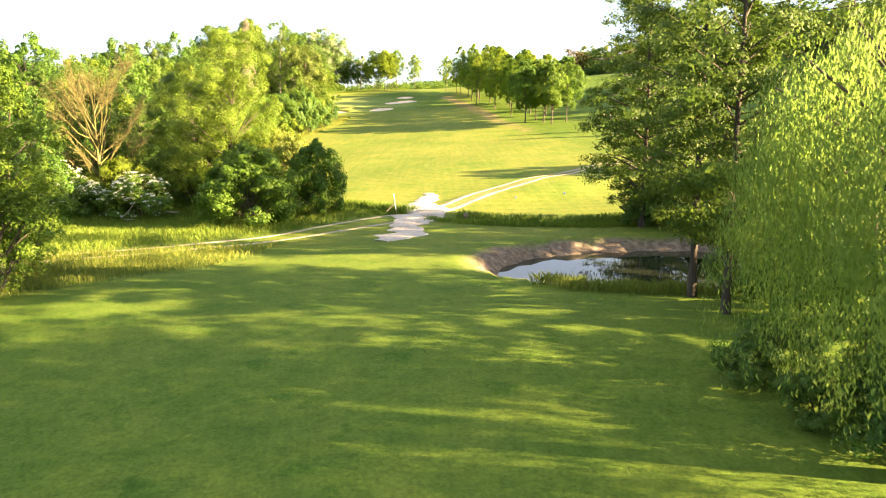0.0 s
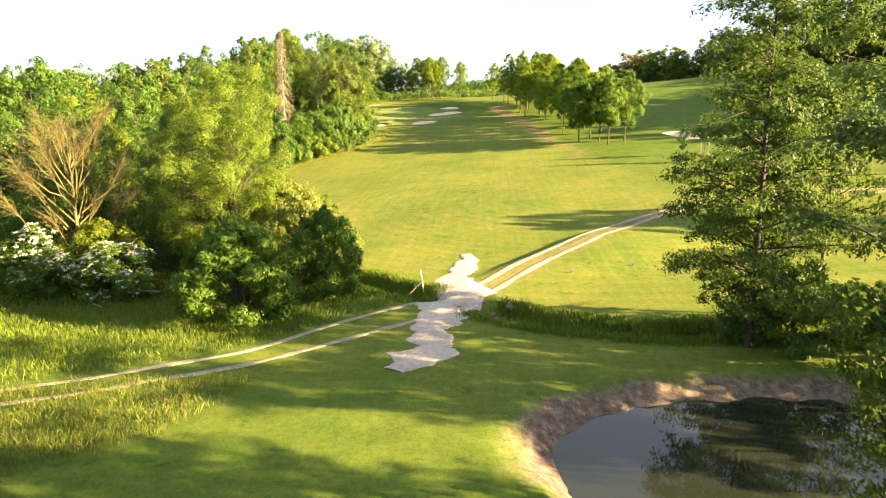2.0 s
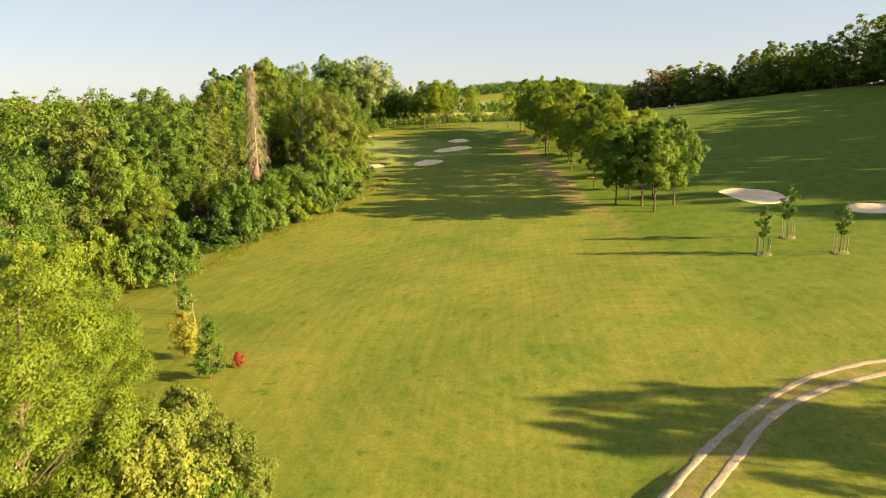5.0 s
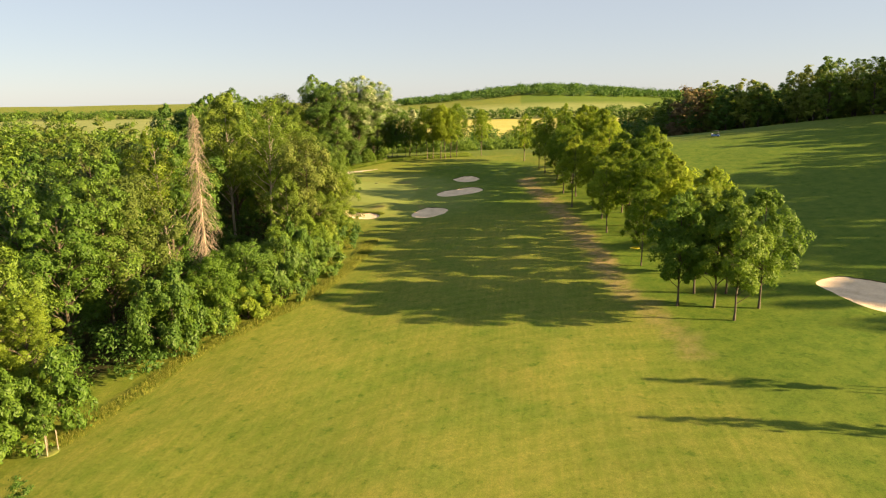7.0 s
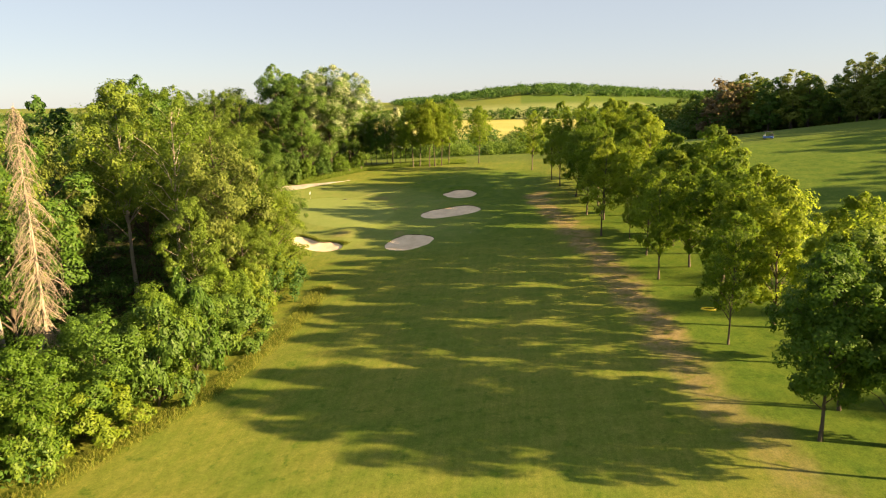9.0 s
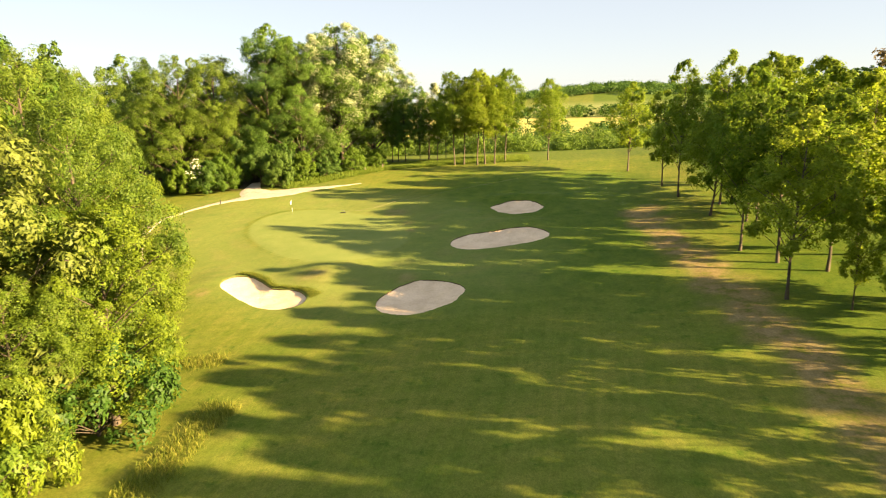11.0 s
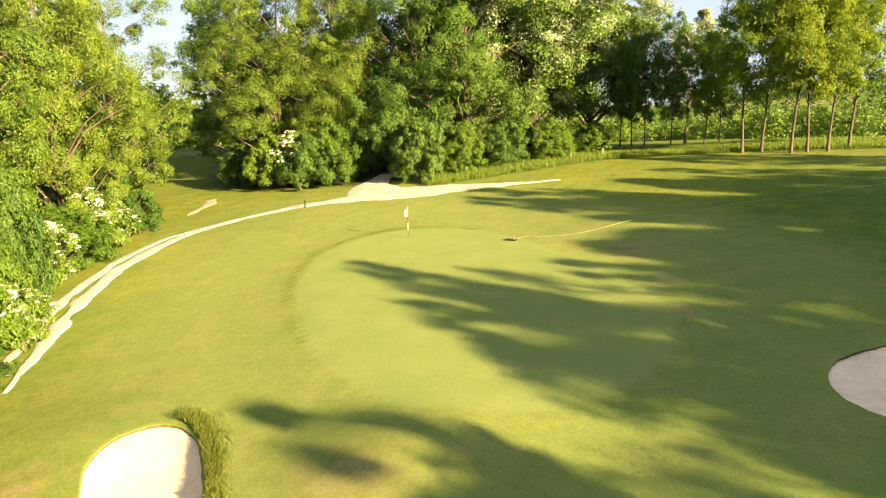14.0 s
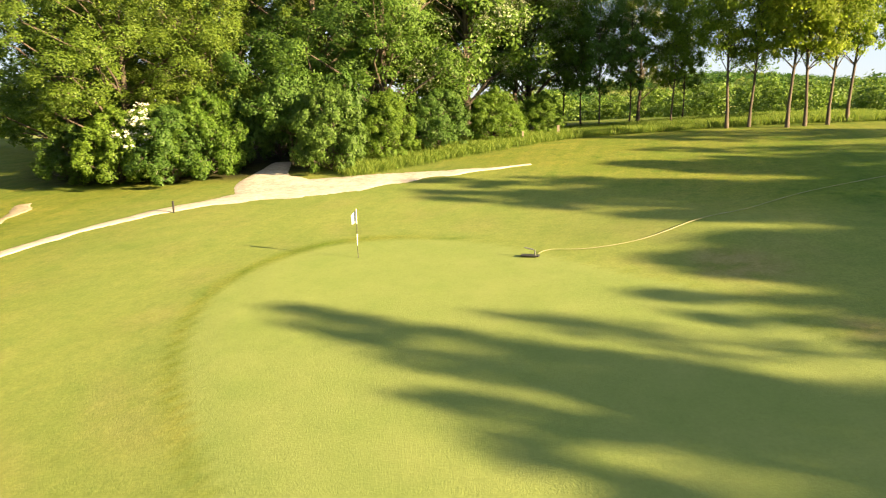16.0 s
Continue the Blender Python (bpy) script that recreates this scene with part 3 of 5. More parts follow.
def tree_meshes(seed, h, crown_r, foot, kind="egg", limbs=34, shoots=9, per=40, size=0.17, spray=0.42, leaf="mid", bark=None, trunk_r=0.2,
                stems=1, lumpy=0.25, rise=0.9, flat=0.75, droop=0.0, tuft=0.17):
    """Trunk and crown of one kind of tree: limbs run out to an uneven outline and carry leafy shoots."""
    r = np.random.default_rng(seed)
    bark = bark or M_BARK
    bend = np.array([r.normal(0, 0.03), r.normal(0, 0.03)]) * h
    stem_paths = []
    parts = []
    for s in range(stems):
        lean = np.array([r.normal(0, 0.04), r.normal(0, 0.04)]) * (0 if stems == 1 else 2.2)
        zs = np.linspace(-0.25, h * 0.92, 9)
        wig = np.cumsum(r.normal(0, 0.035, (9, 2)), axis=0) * (zs > 1)[:, None]
        path = np.column_stack([bend[0] * zs / h + lean[0] * zs + wig[:, 0], bend[1] * zs / h + lean[1] * zs + wig[:, 1], zs])
        parts.append((path, trunk_r * (1 - 0.9 * zs.clip(0) / h) * (1 + 0.5 * np.exp(-zs.clip(0) / 0.35)), 8))
        stem_paths.append(path)
    u = (np.arange(limbs) + r.uniform(0, 1, limbs)) / limbs
    ang = np.arange(limbs) * 2.39996 + r.normal(0, 0.45, limbs)
    out = crown_shape(kind, u) * (1 + lumpy * np.sin(ang * 3 + seed + u * 5) + r.normal(0, lumpy * 0.7, limbs)) * crown_r
    z_end = foot + u * (h - foot) * (1 + r.normal(0, 0.04, limbs))
    centres = []
    for j in range(limbs):
        path = stem_paths[j % stems]
        z0 = float(np.clip(z_end[j] - rise * out[j] - 0.02 * h, max(0.1, 0.7 * foot), h * 0.86))
        st = np.array([np.interp(z0, path[:, 2], path[:, 0]), np.interp(z0, path[:, 2], path[:, 1]), z0])
        e = np.array([math.cos(ang[j]) * out[j] + bend[0] * z_end[j] / h, math.sin(ang[j]) * out[j] + bend[1] * z_end[j] / h, z_end[j]])
        m = st * 0.48 + e * 0.52 + np.array([0, 0, 0.10 * out[j]]) + r.normal(0, 0.05 * crown_r, 3)
        r0 = trunk_r * max(0.12, 1 - 0.9 * z0 / h) * 0.45
        parts.append((np.stack([st, m, e]), np.array([r0, r0 * 0.6, 0.014]), 4))
        f = r.uniform(0.22, 1.0, shoots) ** 0.8
        f[0] = 1.0
        p = (1 - f)[:, None] ** 2 * st + (2 * f * (1 - f))[:, None] * m + (f ** 2)[:, None] * e
        side = r.normal(0, 1, (shoots, 3)) * np.array([1, 1, flat]) * (tuft * crown_r * (1.15 - 0.75 * f))[:, None]
        side[:, 2] += 0.06 * crown_r * (1 - f) - droop * f
        centres.append(p + side)
    centres = np.concatenate(centres)
    k = len(centres)
    i = np.repeat(np.arange(k), per)
    rad = spray * r.uniform(0.6, 1.35, k)
    off = r.normal(0, 1, (len(i), 3)) * rad[i, None] * np.array([1, 1, flat]) * 0.72
    pos = centres[i] + off
    pos[:, 2] = np.maximum(pos[:, 2], 0.08)
    axis = pos - np.array([bend[0] * 0.6, bend[1] * 0.6, foot + 0.35 * (h - foot)])
    co, f = leaves(pos, unit(axis) * 0.8 + unit(off) * 0.7 + np.array([0, 0, 0.3]), size, r)
    made = {"trunk": tubes("trunk", parts, bark), "crown": mesh_from("crown", co, f, M_LEAF[leaf])}
    return made


def leafy_tree(seed, h, crown_r, foot, kind="egg", lobes=20, subs=8, per=80, size=0.16, leaf="mid", bark=None, trunk_r=0.25, lobe=0.38, sub=0.46,
               wild=0.16, stems=1, flowers=0, umbels=0, gap=0.08, thin=0.2):
    """Trunk and crown of a dense broadleaf tree: limbs end in rounded lobes of leafy tufts, with gaps between them."""
    r = np.random.default_rng(seed)
    bark = bark or M_BARK
    parts, paths = [], []
    for s in range(stems):
        lean = r.normal(0, 0.03 if stems == 1 else 0.12, 2)
        zs = np.linspace(-0.25, h * 0.86, 9)
        wig = np.cumsum(r.normal(0, 0.02 + 0.0015 * h, (9, 2)), axis=0) * (zs > 1)[:, None]
        path = np.column_stack([lean[0] * zs + wig[:, 0], lean[1] * zs + wig[:, 1], zs])
        parts.append((path, trunk_r * (1 - 0.9 * zs.clip(0) / h) * (1 + 0.5 * np.exp(-zs.clip(0) / 0.35)), 8))
        paths.append(path)
    core = max(3, lobes // 4)
    u = np.concatenate([(np.arange(lobes) + r.uniform(0, 1, lobes)) / lobes, r.uniform(0.15, 0.75, core)])
    n = len(u)
    ang = np.arange(n) * 2.39996 + r.normal(0, 0.4, n)
    wide = crown_shape(kind, u)
    lr = lobe * crown_r * r.uniform(0.68, 1.25, n) * (0.55 + 0.45 * wide)
    out = np.maximum(wide * crown_r * (1 + r.normal(0, wild, n)) - 0.72 * lr, 0.05 * crown_r)
    out[lobes:] *= 0.35
    zc = foot + 0.5 * lr + u * (h - foot - 1.25 * lr)
    pos_all, nrm_all, tip, tip_d, tip_r = [], [], [], [], []
    for j in range(n):
        path = paths[j % stems]
        c = np.array([math.cos(ang[j]) * out[j], math.sin(ang[j]) * out[j], zc[j]])
        z0 = float(np.clip(zc[j] - 0.75 * out[j] - 0.02 * h, max(0.1, 0.65 * foot), h * 0.84))
        st = np.array([np.interp(z0, path[:, 2], path[:, 0]), np.interp(z0, path[:, 2], path[:, 1]), z0])
        c[:2] += st[:2] * min(1.0, c[2] / h)
        r0 = trunk_r * max(0.12, 1 - 0.9 * z0 / h) * 0.5
        m = st * 0.5 + c * 0.5 + np.array([0, 0, 0.08 * out[j]]) + r.normal(0, 0.04 * crown_r, 3)
        parts.append((np.stack([st, m, c]), np.array([r0, r0 * 0.6, max(0.012, r0 * 0.25)]), 5))
        if j < lobes and r.uniform() < gap:
            continue
        axis = np.array([math.cos(ang[j]), math.sin(ang[j]), 0.25 + 1.3 * (u[j] - 0.35)])
        d = unit(unit(axis) * 0.55 + r.normal(0, 0.72, (subs, 3)))
        sc = c + d * lr[j] * r.uniform(0.55, 1.02, (subs, 1)) * np.array([1, 1, 0.85])
        sr = sub * lr[j] * r.uniform(0.65, 1.35, subs)
        for k in range(0, subs, 3):
            parts.append((np.stack([c, c * 0.45 + sc[k] * 0.55 + [0, 0, 0.05], sc[k]]), np.array([max(0.012, r0 * 0.25), 0.014, 0.007]), 3))
        i = np.repeat(np.arange(subs), per)
        e = unit(d[i] * 0.35 + np.array([0, 0, 0.18]) + r.normal(0, 0.62, (len(i), 3)))
        rad = sr[i, None] * np.abs(r.normal(0.9, thin, (len(i), 1)))
        pos_all.append(sc[i] + e * rad * np.array([1, 1, 0.78]))
        nrm_all.append(e * 0.9 + d[i] * 0.35 + np.array([0, 0, 0.35]))
        tip.append(sc)
        tip_d.append(d)
        tip_r.append(sr)
    pos, nrm = np.concatenate(pos_all), np.concatenate(nrm_all)
    pos[:, 2] = np.maximum(pos[:, 2], 0.06)
    co, f = leaves(pos, nrm, size, r)
    made = {"trunk": tubes("trunk", parts, bark), "crown": mesh_from("crown", co, f, M_LEAF[leaf])}
    tip, tip_d, tip_r = np.concatenate(tip), np.concatenate(tip_d), np.concatenate(tip_r)
    w = np.clip(0.4 + tip_d[:, 2] + 0.5 * np.sin(np.arctan2(tip[:, 1], tip[:, 0]) * 2 + seed) + 0.4 * tip[:, 2] / h, 0.02, 3) * r.uniform(0.05, 1, len(tip)) ** 1.5
    if umbels:
        i = r.choice(len(tip), umbels, p=w / w.sum())
        e = unit(tip_d[i] * 0.6 + [0, 0, 0.45] + r.normal(0, 0.5, (umbels, 3)))
        mid = tip[i] + e * tip_r[i, None] * r.uniform(0.95, 1.15, (umbels, 1)) * np.array([1, 1, 0.78])
        j = np.repeat(np.arange(umbels), 9)
        p = mid[j] + r.normal(0, 0.09, (len(j), 3)) * np.array([1, 1, 0.4])
        fc, ff = leaves(p, e[j] * 0.9 + np.array([0.2, -0.3, 0.6]), 0.115, r, long=1.2)
        made["blossom"] = mesh_from("blossom", fc, ff, M_ELDER)
    elif flowers:
        i = r.choice(len(tip), flowers, p=w / w.sum())
        e = unit(tip_d[i] * 0.5 + [0, 0, 0.2] + r.normal(0, 0.6, (flowers, 3)))
        p = tip[i] + e * tip_r[i, None] * np.abs(r.normal(1.0, 0.16, (flowers, 1))) * np.array([1, 1, 0.8])
        fc, ff = leaves(p, e + np.array([0, 0, 0.2]), size * 0.8, r, long=1.9, hang=0.4)
        made["blossom"] = mesh_from("blossom", fc, ff, M_BLOSSOM)
    return made


def plant(name, meshes, x, y, label, category, group="", s=1.0, sz=None, turn=None, z=None):
    ob = thing(name, x, y, label, category, group, z)
    ob.rotation_euler = (0, 0, turn if turn is not None else (x * 1.37 + y * 2.11) % 6.28)
    ob.scale = (s, s, s if sz is None else sz)
    for key, me in meshes.items():
        made = part(key, me, ob)
        if key in ("brushwood", "crown", "blossom"):
            tagged(made, kind="stuff")
    return ob


PARK = [leafy_tree(11, 11.5, 3.1, 2.9, "egg", 25, 8, 62, 0.150, "ash", trunk_r=0.12, gap=0.05, thin=0.46, lobe=0.34),
        leafy_tree(12, 12.5, 3.2, 3.1, "egg", 25, 8, 62, 0.150, "ash", trunk_r=0.12, gap=0.05, thin=0.46, lobe=0.34),
        leafy_tree(13, 11.5, 3.5, 2.6, "egg", 25, 8, 64, 0.150, "ash", trunk_r=0.13, gap=0.05, thin=0.44, lobe=0.34)]
CLUSTER = [leafy_tree(17 + k, 12.0, 3.4, 2.7, "egg", 26, 8, 84, 0.160, "park", trunk_r=0.13, gap=0.02, thin=0.2, lobe=0.37) for k in (0, 1, 2)]
# denser crown for the back row, which is there to block the sun
SHADE = [leafy_tree(14, 12.5, 3.8, 2.0, "egg", 26, 8, 80, 0.185, "ash", trunk_r=0.13, gap=0.0, thin=0.2)]
BROAD = [leafy_tree(21, 20, 5.2, 3.5, "tall", 30, 8, 78, 0.225, "spring", trunk_r=0.28, sub=0.42, thin=0.15, wild=0.22),
         leafy_tree(22, 21, 5.5, 3.5, "tall", 30, 8, 78, 0.225, "mid", trunk_r=0.30, sub=0.42, thin=0.15, wild=0.22),
         leafy_tree(23, 19, 5.3, 3.5, "tall", 30, 8, 78, 0.225, "olive", trunk_r=0.29),
         leafy_tree(24, 20, 4.6, 8.0, "egg", 22, 7, 60, 0.165, "lime", bark=M_BARK_PALE, trunk_r=0.24, gap=0.3, lobe=0.34, thin=0.4)]
INNER = [leafy_tree(221, 20, 4.8, 7.0, "egg", 26, 8, 88, 0.20, "spring", bark=M_BARK_PALE, trunk_r=0.24, gap=0.14),
         leafy_tree(222, 21, 5.2, 7.5, "egg", 28, 8, 88, 0.20, "olive", trunk_r=0.26, gap=0.12)]
NEAR = [leafy_tree(25, 19, 5.2, 1.2, "tall", 38, 8, 100, 0.165, "lime", trunk_r=0.28, sub=0.42, thin=0.15, wild=0.22),
        leafy_tree(26, 17, 5.0, 1.2, "tall", 38, 8, 100, 0.165, "mid", trunk_r=0.28, sub=0.42, thin=0.15, wild=0.22)]
CLOSE = [leafy_tree(125, 18.5, 5.0, 1.4, "tall", 46, 9, 200, 0.094, "lime", trunk_r=0.26, lobe=0.33),
         leafy_tree(126, 16.5, 4.8, 1.4, "tall", 46, 9, 200, 0.094, "spring", trunk_r=0.26, lobe=0.33)]
FINE = [leafy_tree(27, 19, 5.4, 1.5, "tall", 44, 9, 190, 0.098, "spring", trunk_r=0.28, lobe=0.34, sub=0.40, thin=0.13, wild=0.24, gap=0.13),
        leafy_tree(28, 20, 5.6, 1.8, "tall", 44, 9, 170, 0.108, "mid", trunk_r=0.30, lobe=0.34, sub=0.40, thin=0.13, wild=0.24, gap=0.13),
        leafy_tree(29, 20, 5.6, 1.8, "tall", 44, 9, 170, 0.108, "dark", trunk_r=0.30, lobe=0.34, sub=0.40, thin=0.13, wild=0.24, gap=0.13)]
HEM = [leafy_tree(151, 11.5, 3.9, 0.7, "tall", 30, 8, 74, 0.17, "park", trunk_r=0.14),
       leafy_tree(152, 10.5, 4.0, 0.7, "tall", 30, 8, 74, 0.17, "mid", trunk_r=0.14)]
# inner trees: darker leaf colours stand in for deep shade within the wood
LOW = [leafy_tree(35, 20, 5.0, 2.5, "tall", 26, 7, 34, 0.36, "dark", trunk_r=0.3),
       leafy_tree(36, 21, 5.4, 2.2, "tall", 26, 7, 34, 0.36, "mid", trunk_r=0.3),
       leafy_tree(37, 20, 5.2, 2.2, "tall", 26, 7, 34, 0.36, "olive", trunk_r=0.3)]
ACACIA = [leafy_tree(31, 22, 5.8, 2.6, "tall", 42, 9, 90, 0.165, "mid", trunk_r=0.30, lobe=0.33, flowers=30000),
          leafy_tree(32, 15, 3.6, 3.0, "tall", 22, 7, 70, 0.165, "olive", trunk_r=0.16, flowers=9500)]
ALDER = [tree_meshes(41, 21.5, 5.3, 2.6, "spire", 96, 9, 56, 0.135, 0.42, "alder", bark=M_BARK_DARK, trunk_r=0.20, lumpy=0.26, rise=0.12, flat=0.42, droop=0.3),
         tree_meshes(42, 19, 3.9, 6.0, "tall", 56, 8, 30, 0.145, 0.42, "alder", trunk_r=0.14, lumpy=0.3, rise=0.3, flat=0.4, droop=0.2),
         tree_meshes(43, 19, 2.7, 2.8, "egg", 70, 9, 62, 0.105, 0.40, "alder", bark=M_BARK_DARK, trunk_r=0.16, lumpy=0.3, rise=0.3, flat=0.45, droop=0.3)]
BUSH_FINE = [leafy_tree(56, 5.2, 3.1, 0.1, "dome", 44, 7, 64, 0.118, "park", trunk_r=0.06, stems=3, lobe=0.30, gap=0.0, wild=0.09),
             leafy_tree(57, 5.0, 3.1, 0.1, "dome", 44, 7, 64, 0.118, "dark", trunk_r=0.06, stems=3, lobe=0.30, gap=0.0, wild=0.09),
             leafy_tree(58, 4.8, 3.0, 0.1, "dome", 44, 7, 64, 0.118, "lime", trunk_r=0.06, stems=3, lobe=0.30, gap=0.02, wild=0.12)]
BUSH = [leafy_tree(51, 5.2, 3.1, 0.2, "dome", 20, 7, 56, 0.175, "mid", trunk_r=0.07, stems=3, lobe=0.38, gap=0.04),
        leafy_tree(52, 5.0, 3.1, 0.2, "dome", 20, 7, 56, 0.175, "dark", trunk_r=0.07, stems=3, lobe=0.38, gap=0.04),
        leafy_tree(53, 4.6, 3.0, 0.2, "dome", 20, 7, 56, 0.175, "lime", trunk_r=0.07, stems=3, lobe=0.38, gap=0.05)]
ELDER = [leafy_tree(54, 4.6, 3.1, 0.2, "dome", 22, 8, 70, 0.135, "mid", trunk_r=0.07, stems=3, lobe=0.36, umbels=460)]
ARCH = [tree_meshes(55, 6.0, 3.3, 2.7, "dome", 40, 6, 56, 0.14, 0.45, "dark", trunk_r=0.07, stems=4, lumpy=0.2)]
GROVE = [leafy_tree(15, 13.0, 3.2, 4.0, "egg", 32, 8, 60, 0.135, "ash", trunk_r=0.12, gap=0.08, thin=0.4, lobe=0.36, wild=0.14),
         leafy_tree(16, 15.0, 3.1, 3.2, "tall", 32, 8, 60, 0.135, "mid", bark=M_BARK_DARK, trunk_r=0.10, gap=0.02, thin=0.3, lobe=0.36, wild=0.1)]
BUSH_OLIVE = [leafy_tree(59, 5.2, 3.1, 0.1, "dome", 40, 7, 66, 0.125, "sallow", trunk_r=0.06, stems=3, lobe=0.31, gap=0.03, wild=0.14, thin=0.28)]
SAPLING = [tree_meshes(71, 5.6, 0.85, 2.3, "egg", 14, 5, 24, 0.13, 0.2, "dark", trunk_r=0.05)]

# the planted row beside the fairway
ROW = "planted trees beside the fairway"
cluster = [(20.2, 172.8, 0, 1.14, 1.3), (23.4, 177.1, 2, 1.1, 1.3), (24.6, 171.8, 1, 1.1, 1.2), (25.9, 167.4, 1, 1.15, 1.24), (30.0, 171.0, 2, 1.15, 1.34), (27.5, 176.5, 1, 1.1, 1.25)]
front_row = [(18.5, 190.4, 0, 0.9, 1.2), (15.7, 211.0, 0, 1.0, 1.25), (16.0, 221.5, 1, 0.95, 1.15), (15.0, 230.3, 0, 0.55, 0.72), (11.0, 233.0, 1, 1.1, 1.18), (16.0, 239.6, 1, 1.15, 1.18),
             (12.5, 242.4, 1, 1.2, 1.22), (10.0, 246.4, 0, 1.0, 1.5), (12.5, 251.3, 0, 1.1, 1.2), (12.5, 256.0, 0, 1.0, 1.15), (9.1, 259.0, 2, 1.05, 1.1), (10.9, 263.5, 1, 1.0, 1.4),
             (16.0, 263.5, 1, 1.0, 1.35), (6.6, 268.2, 1, 1.0, 1.32), (5.2, 275.0, 0, 0.9, 1.1), (12.5, 279.0, 1, 0.9, 1.1), (1.2, 287.5, 0, 0.95, 1.15)]
# mostly hidden row, filled out with added trees to shade the fairway
back_row = [(27.0, 185.0, 1, 1.1, 1.3), (24.0, 194.0, 1, 1.1, 1.3), (24.0, 201.0, 0, 1.0, 1.3), (22.5, 207.0, 1, 1.1, 1.3), (20.5, 215.0, 1, 1.0, 1.2),
            (26.0, 220.0, 0, 1.1, 1.35), (20.5, 225.5, 1, 1.0, 1.15), (26.5, 228.5, 1, 1.15, 1.3), (21.5, 232.0, 1, 1.0, 1.2), (19.5, 243.6, 1, 1.15, 1.3), (20.0, 254.0, 0, 1.1, 1.25),
            (20.5, 259.5, 0, 1.1, 1.3), (18.5, 266.0, 1, 1.05, 1.3), (17.0, 272.5, 0, 1.0, 1.25)]
for x, y, k, s, sz in cluster + front_row + back_row:
    near_row = (x, y, k, s, sz) not in back_row
    plant("park_tree", SHADE[0] if not near_row else CLUSTER[k] if y < 180 else PARK[k], x, y, "young broadleaf tree with a clear trunk in mown grass", "tree", ROW, s * (1.04 if y > 228 else 0.97) * (1.0 if near_row else 1.12), sz * (1.05 if y > 228 else 0.98))
# group at the back of the green
for x, y, k, s in [(-28.8, 298.2, 2, 1.28), (-27.1, 298.6, 2, 1.2), (-24.5, 297.5, 1, 1.3), (-23.2, 298.0, 1, 1.24), (-21.5, 298.5, 1, 1.2), (-19.8, 300.3, 0, 1.28), (-12.1, 301.4, 2, 1.12),
                   (-33.0, 303.0, 0, 0.9)]:
    plant("park_tree", GROVE[0], x, y, "broadleaf tree with a bare lower trunk behind the green", "tree", "trees behind the green", s * 0.84, s)
for x, y, s in [(-36.6, 303.5, 0.95), (-39.2, 302.5, 0.9), (-41.0, 304.5, 1.02), (-43.0, 307.0, 1.0), (-32.0, 306.0, 0.85)]:
    plant("grove_tree", GROVE[1], x, y, "slender dark-leaved tree at the edge of the wood", "tree", "slender trees behind the green", s * 0.8, s)

# wood edge round the green
edge = [(-81.5, 285.5, "near", 1.2), (-79.5, 266.5, "near", 1.15), (-88.0, 268.0, "broad", 1.1), (-50.5, 299.0, "acacia", 1.2), (-46.0, 305.0, "acacia", 1.1), (-60.0, 298.0, "broad", 1.2), (-56.0, 293.0, "broad", 1.2), (-62.0, 292.0, "broad", 1.25), (-69.0, 287.5, "near", 1.1), (-75.0, 284.0, "near", 1.2),
        (-66.0, 300.0, "broad", 1.3), (-54.0, 306.0, "broad", 1.2), (-88.5, 292.0, "near", 1.1), (-76.0, 298.0, "broad", 1.2), (-60.0, 310.0, "broad", 1.2), (-49.0, 314.0, "broad", 1.05)]
for i, (x, y, kind, s) in enumerate(edge):
    if kind == "acacia":
        plant("acacia_tree", ACACIA[0], x, y, "tall false acacia hung with cream blossom", "tree", "flowering acacias", s)
    else:
        plant("broadleaf_tree", (BROAD[1 + i % 2] if y > 297 or x < -82 else FINE[0 if kind == "near" else 1 + i % 2]), x, y, "tall broadleaf tree at the edge of the wood", "tree", "trees of the wood", s)
plant("acacia_tree", ACACIA[1], -36.0, 309.0, "slender acacia with pale blossom", "tree", "flowering acacias", 1.0)
for i, (x, y, s, sz) in enumerate([(-65.7, 281.4, 0.95, 1.25), (-67.5, 280.0, 0.95, 1.1), (-72.0, 279.5, 0.9, 1.1), (-56.5, 283.6, 0.85, 1.25), (-53.8, 287.5, 0.8, 1.0), (-50.5, 290.5, 0.8, 0.95), (-47.0, 294.5, 0.8, 0.85),
                                    (-77.0, 280.5, 0.8, 0.9), (-44.0, 299.0, 0.7, 0.7)]):
    plant("hedge_bush", BUSH_FINE[i % 2], x, y, "dense hazel bush along the edge of the wood", "bush", "bushes along the wood", s, sz)
plant("hedge_bush", ARCH[0], -61.2, 286.2, "tall bush arching over the path into the wood", "bush", "bushes along the wood", 1.0, 1.15, turn=0.4)
for x, y, s in [(-63.6, 288.5, 0.8), (-60.6, 290.0, 0.8), (-66.5, 286.0, 0.9), (-57.8, 287.5, 0.8)]:
    plant("hedge_bush", BUSH[1], x, y, "dark bush deep inside the edge of the wood", "bush", "bushes along the wood", s, 1.3)
plant("elder_bush", ELDER[0], -69.8, 280.6, "bush with white blossom at the edge of the wood", "bush", "flowering bushes", 0.85, 1.2)

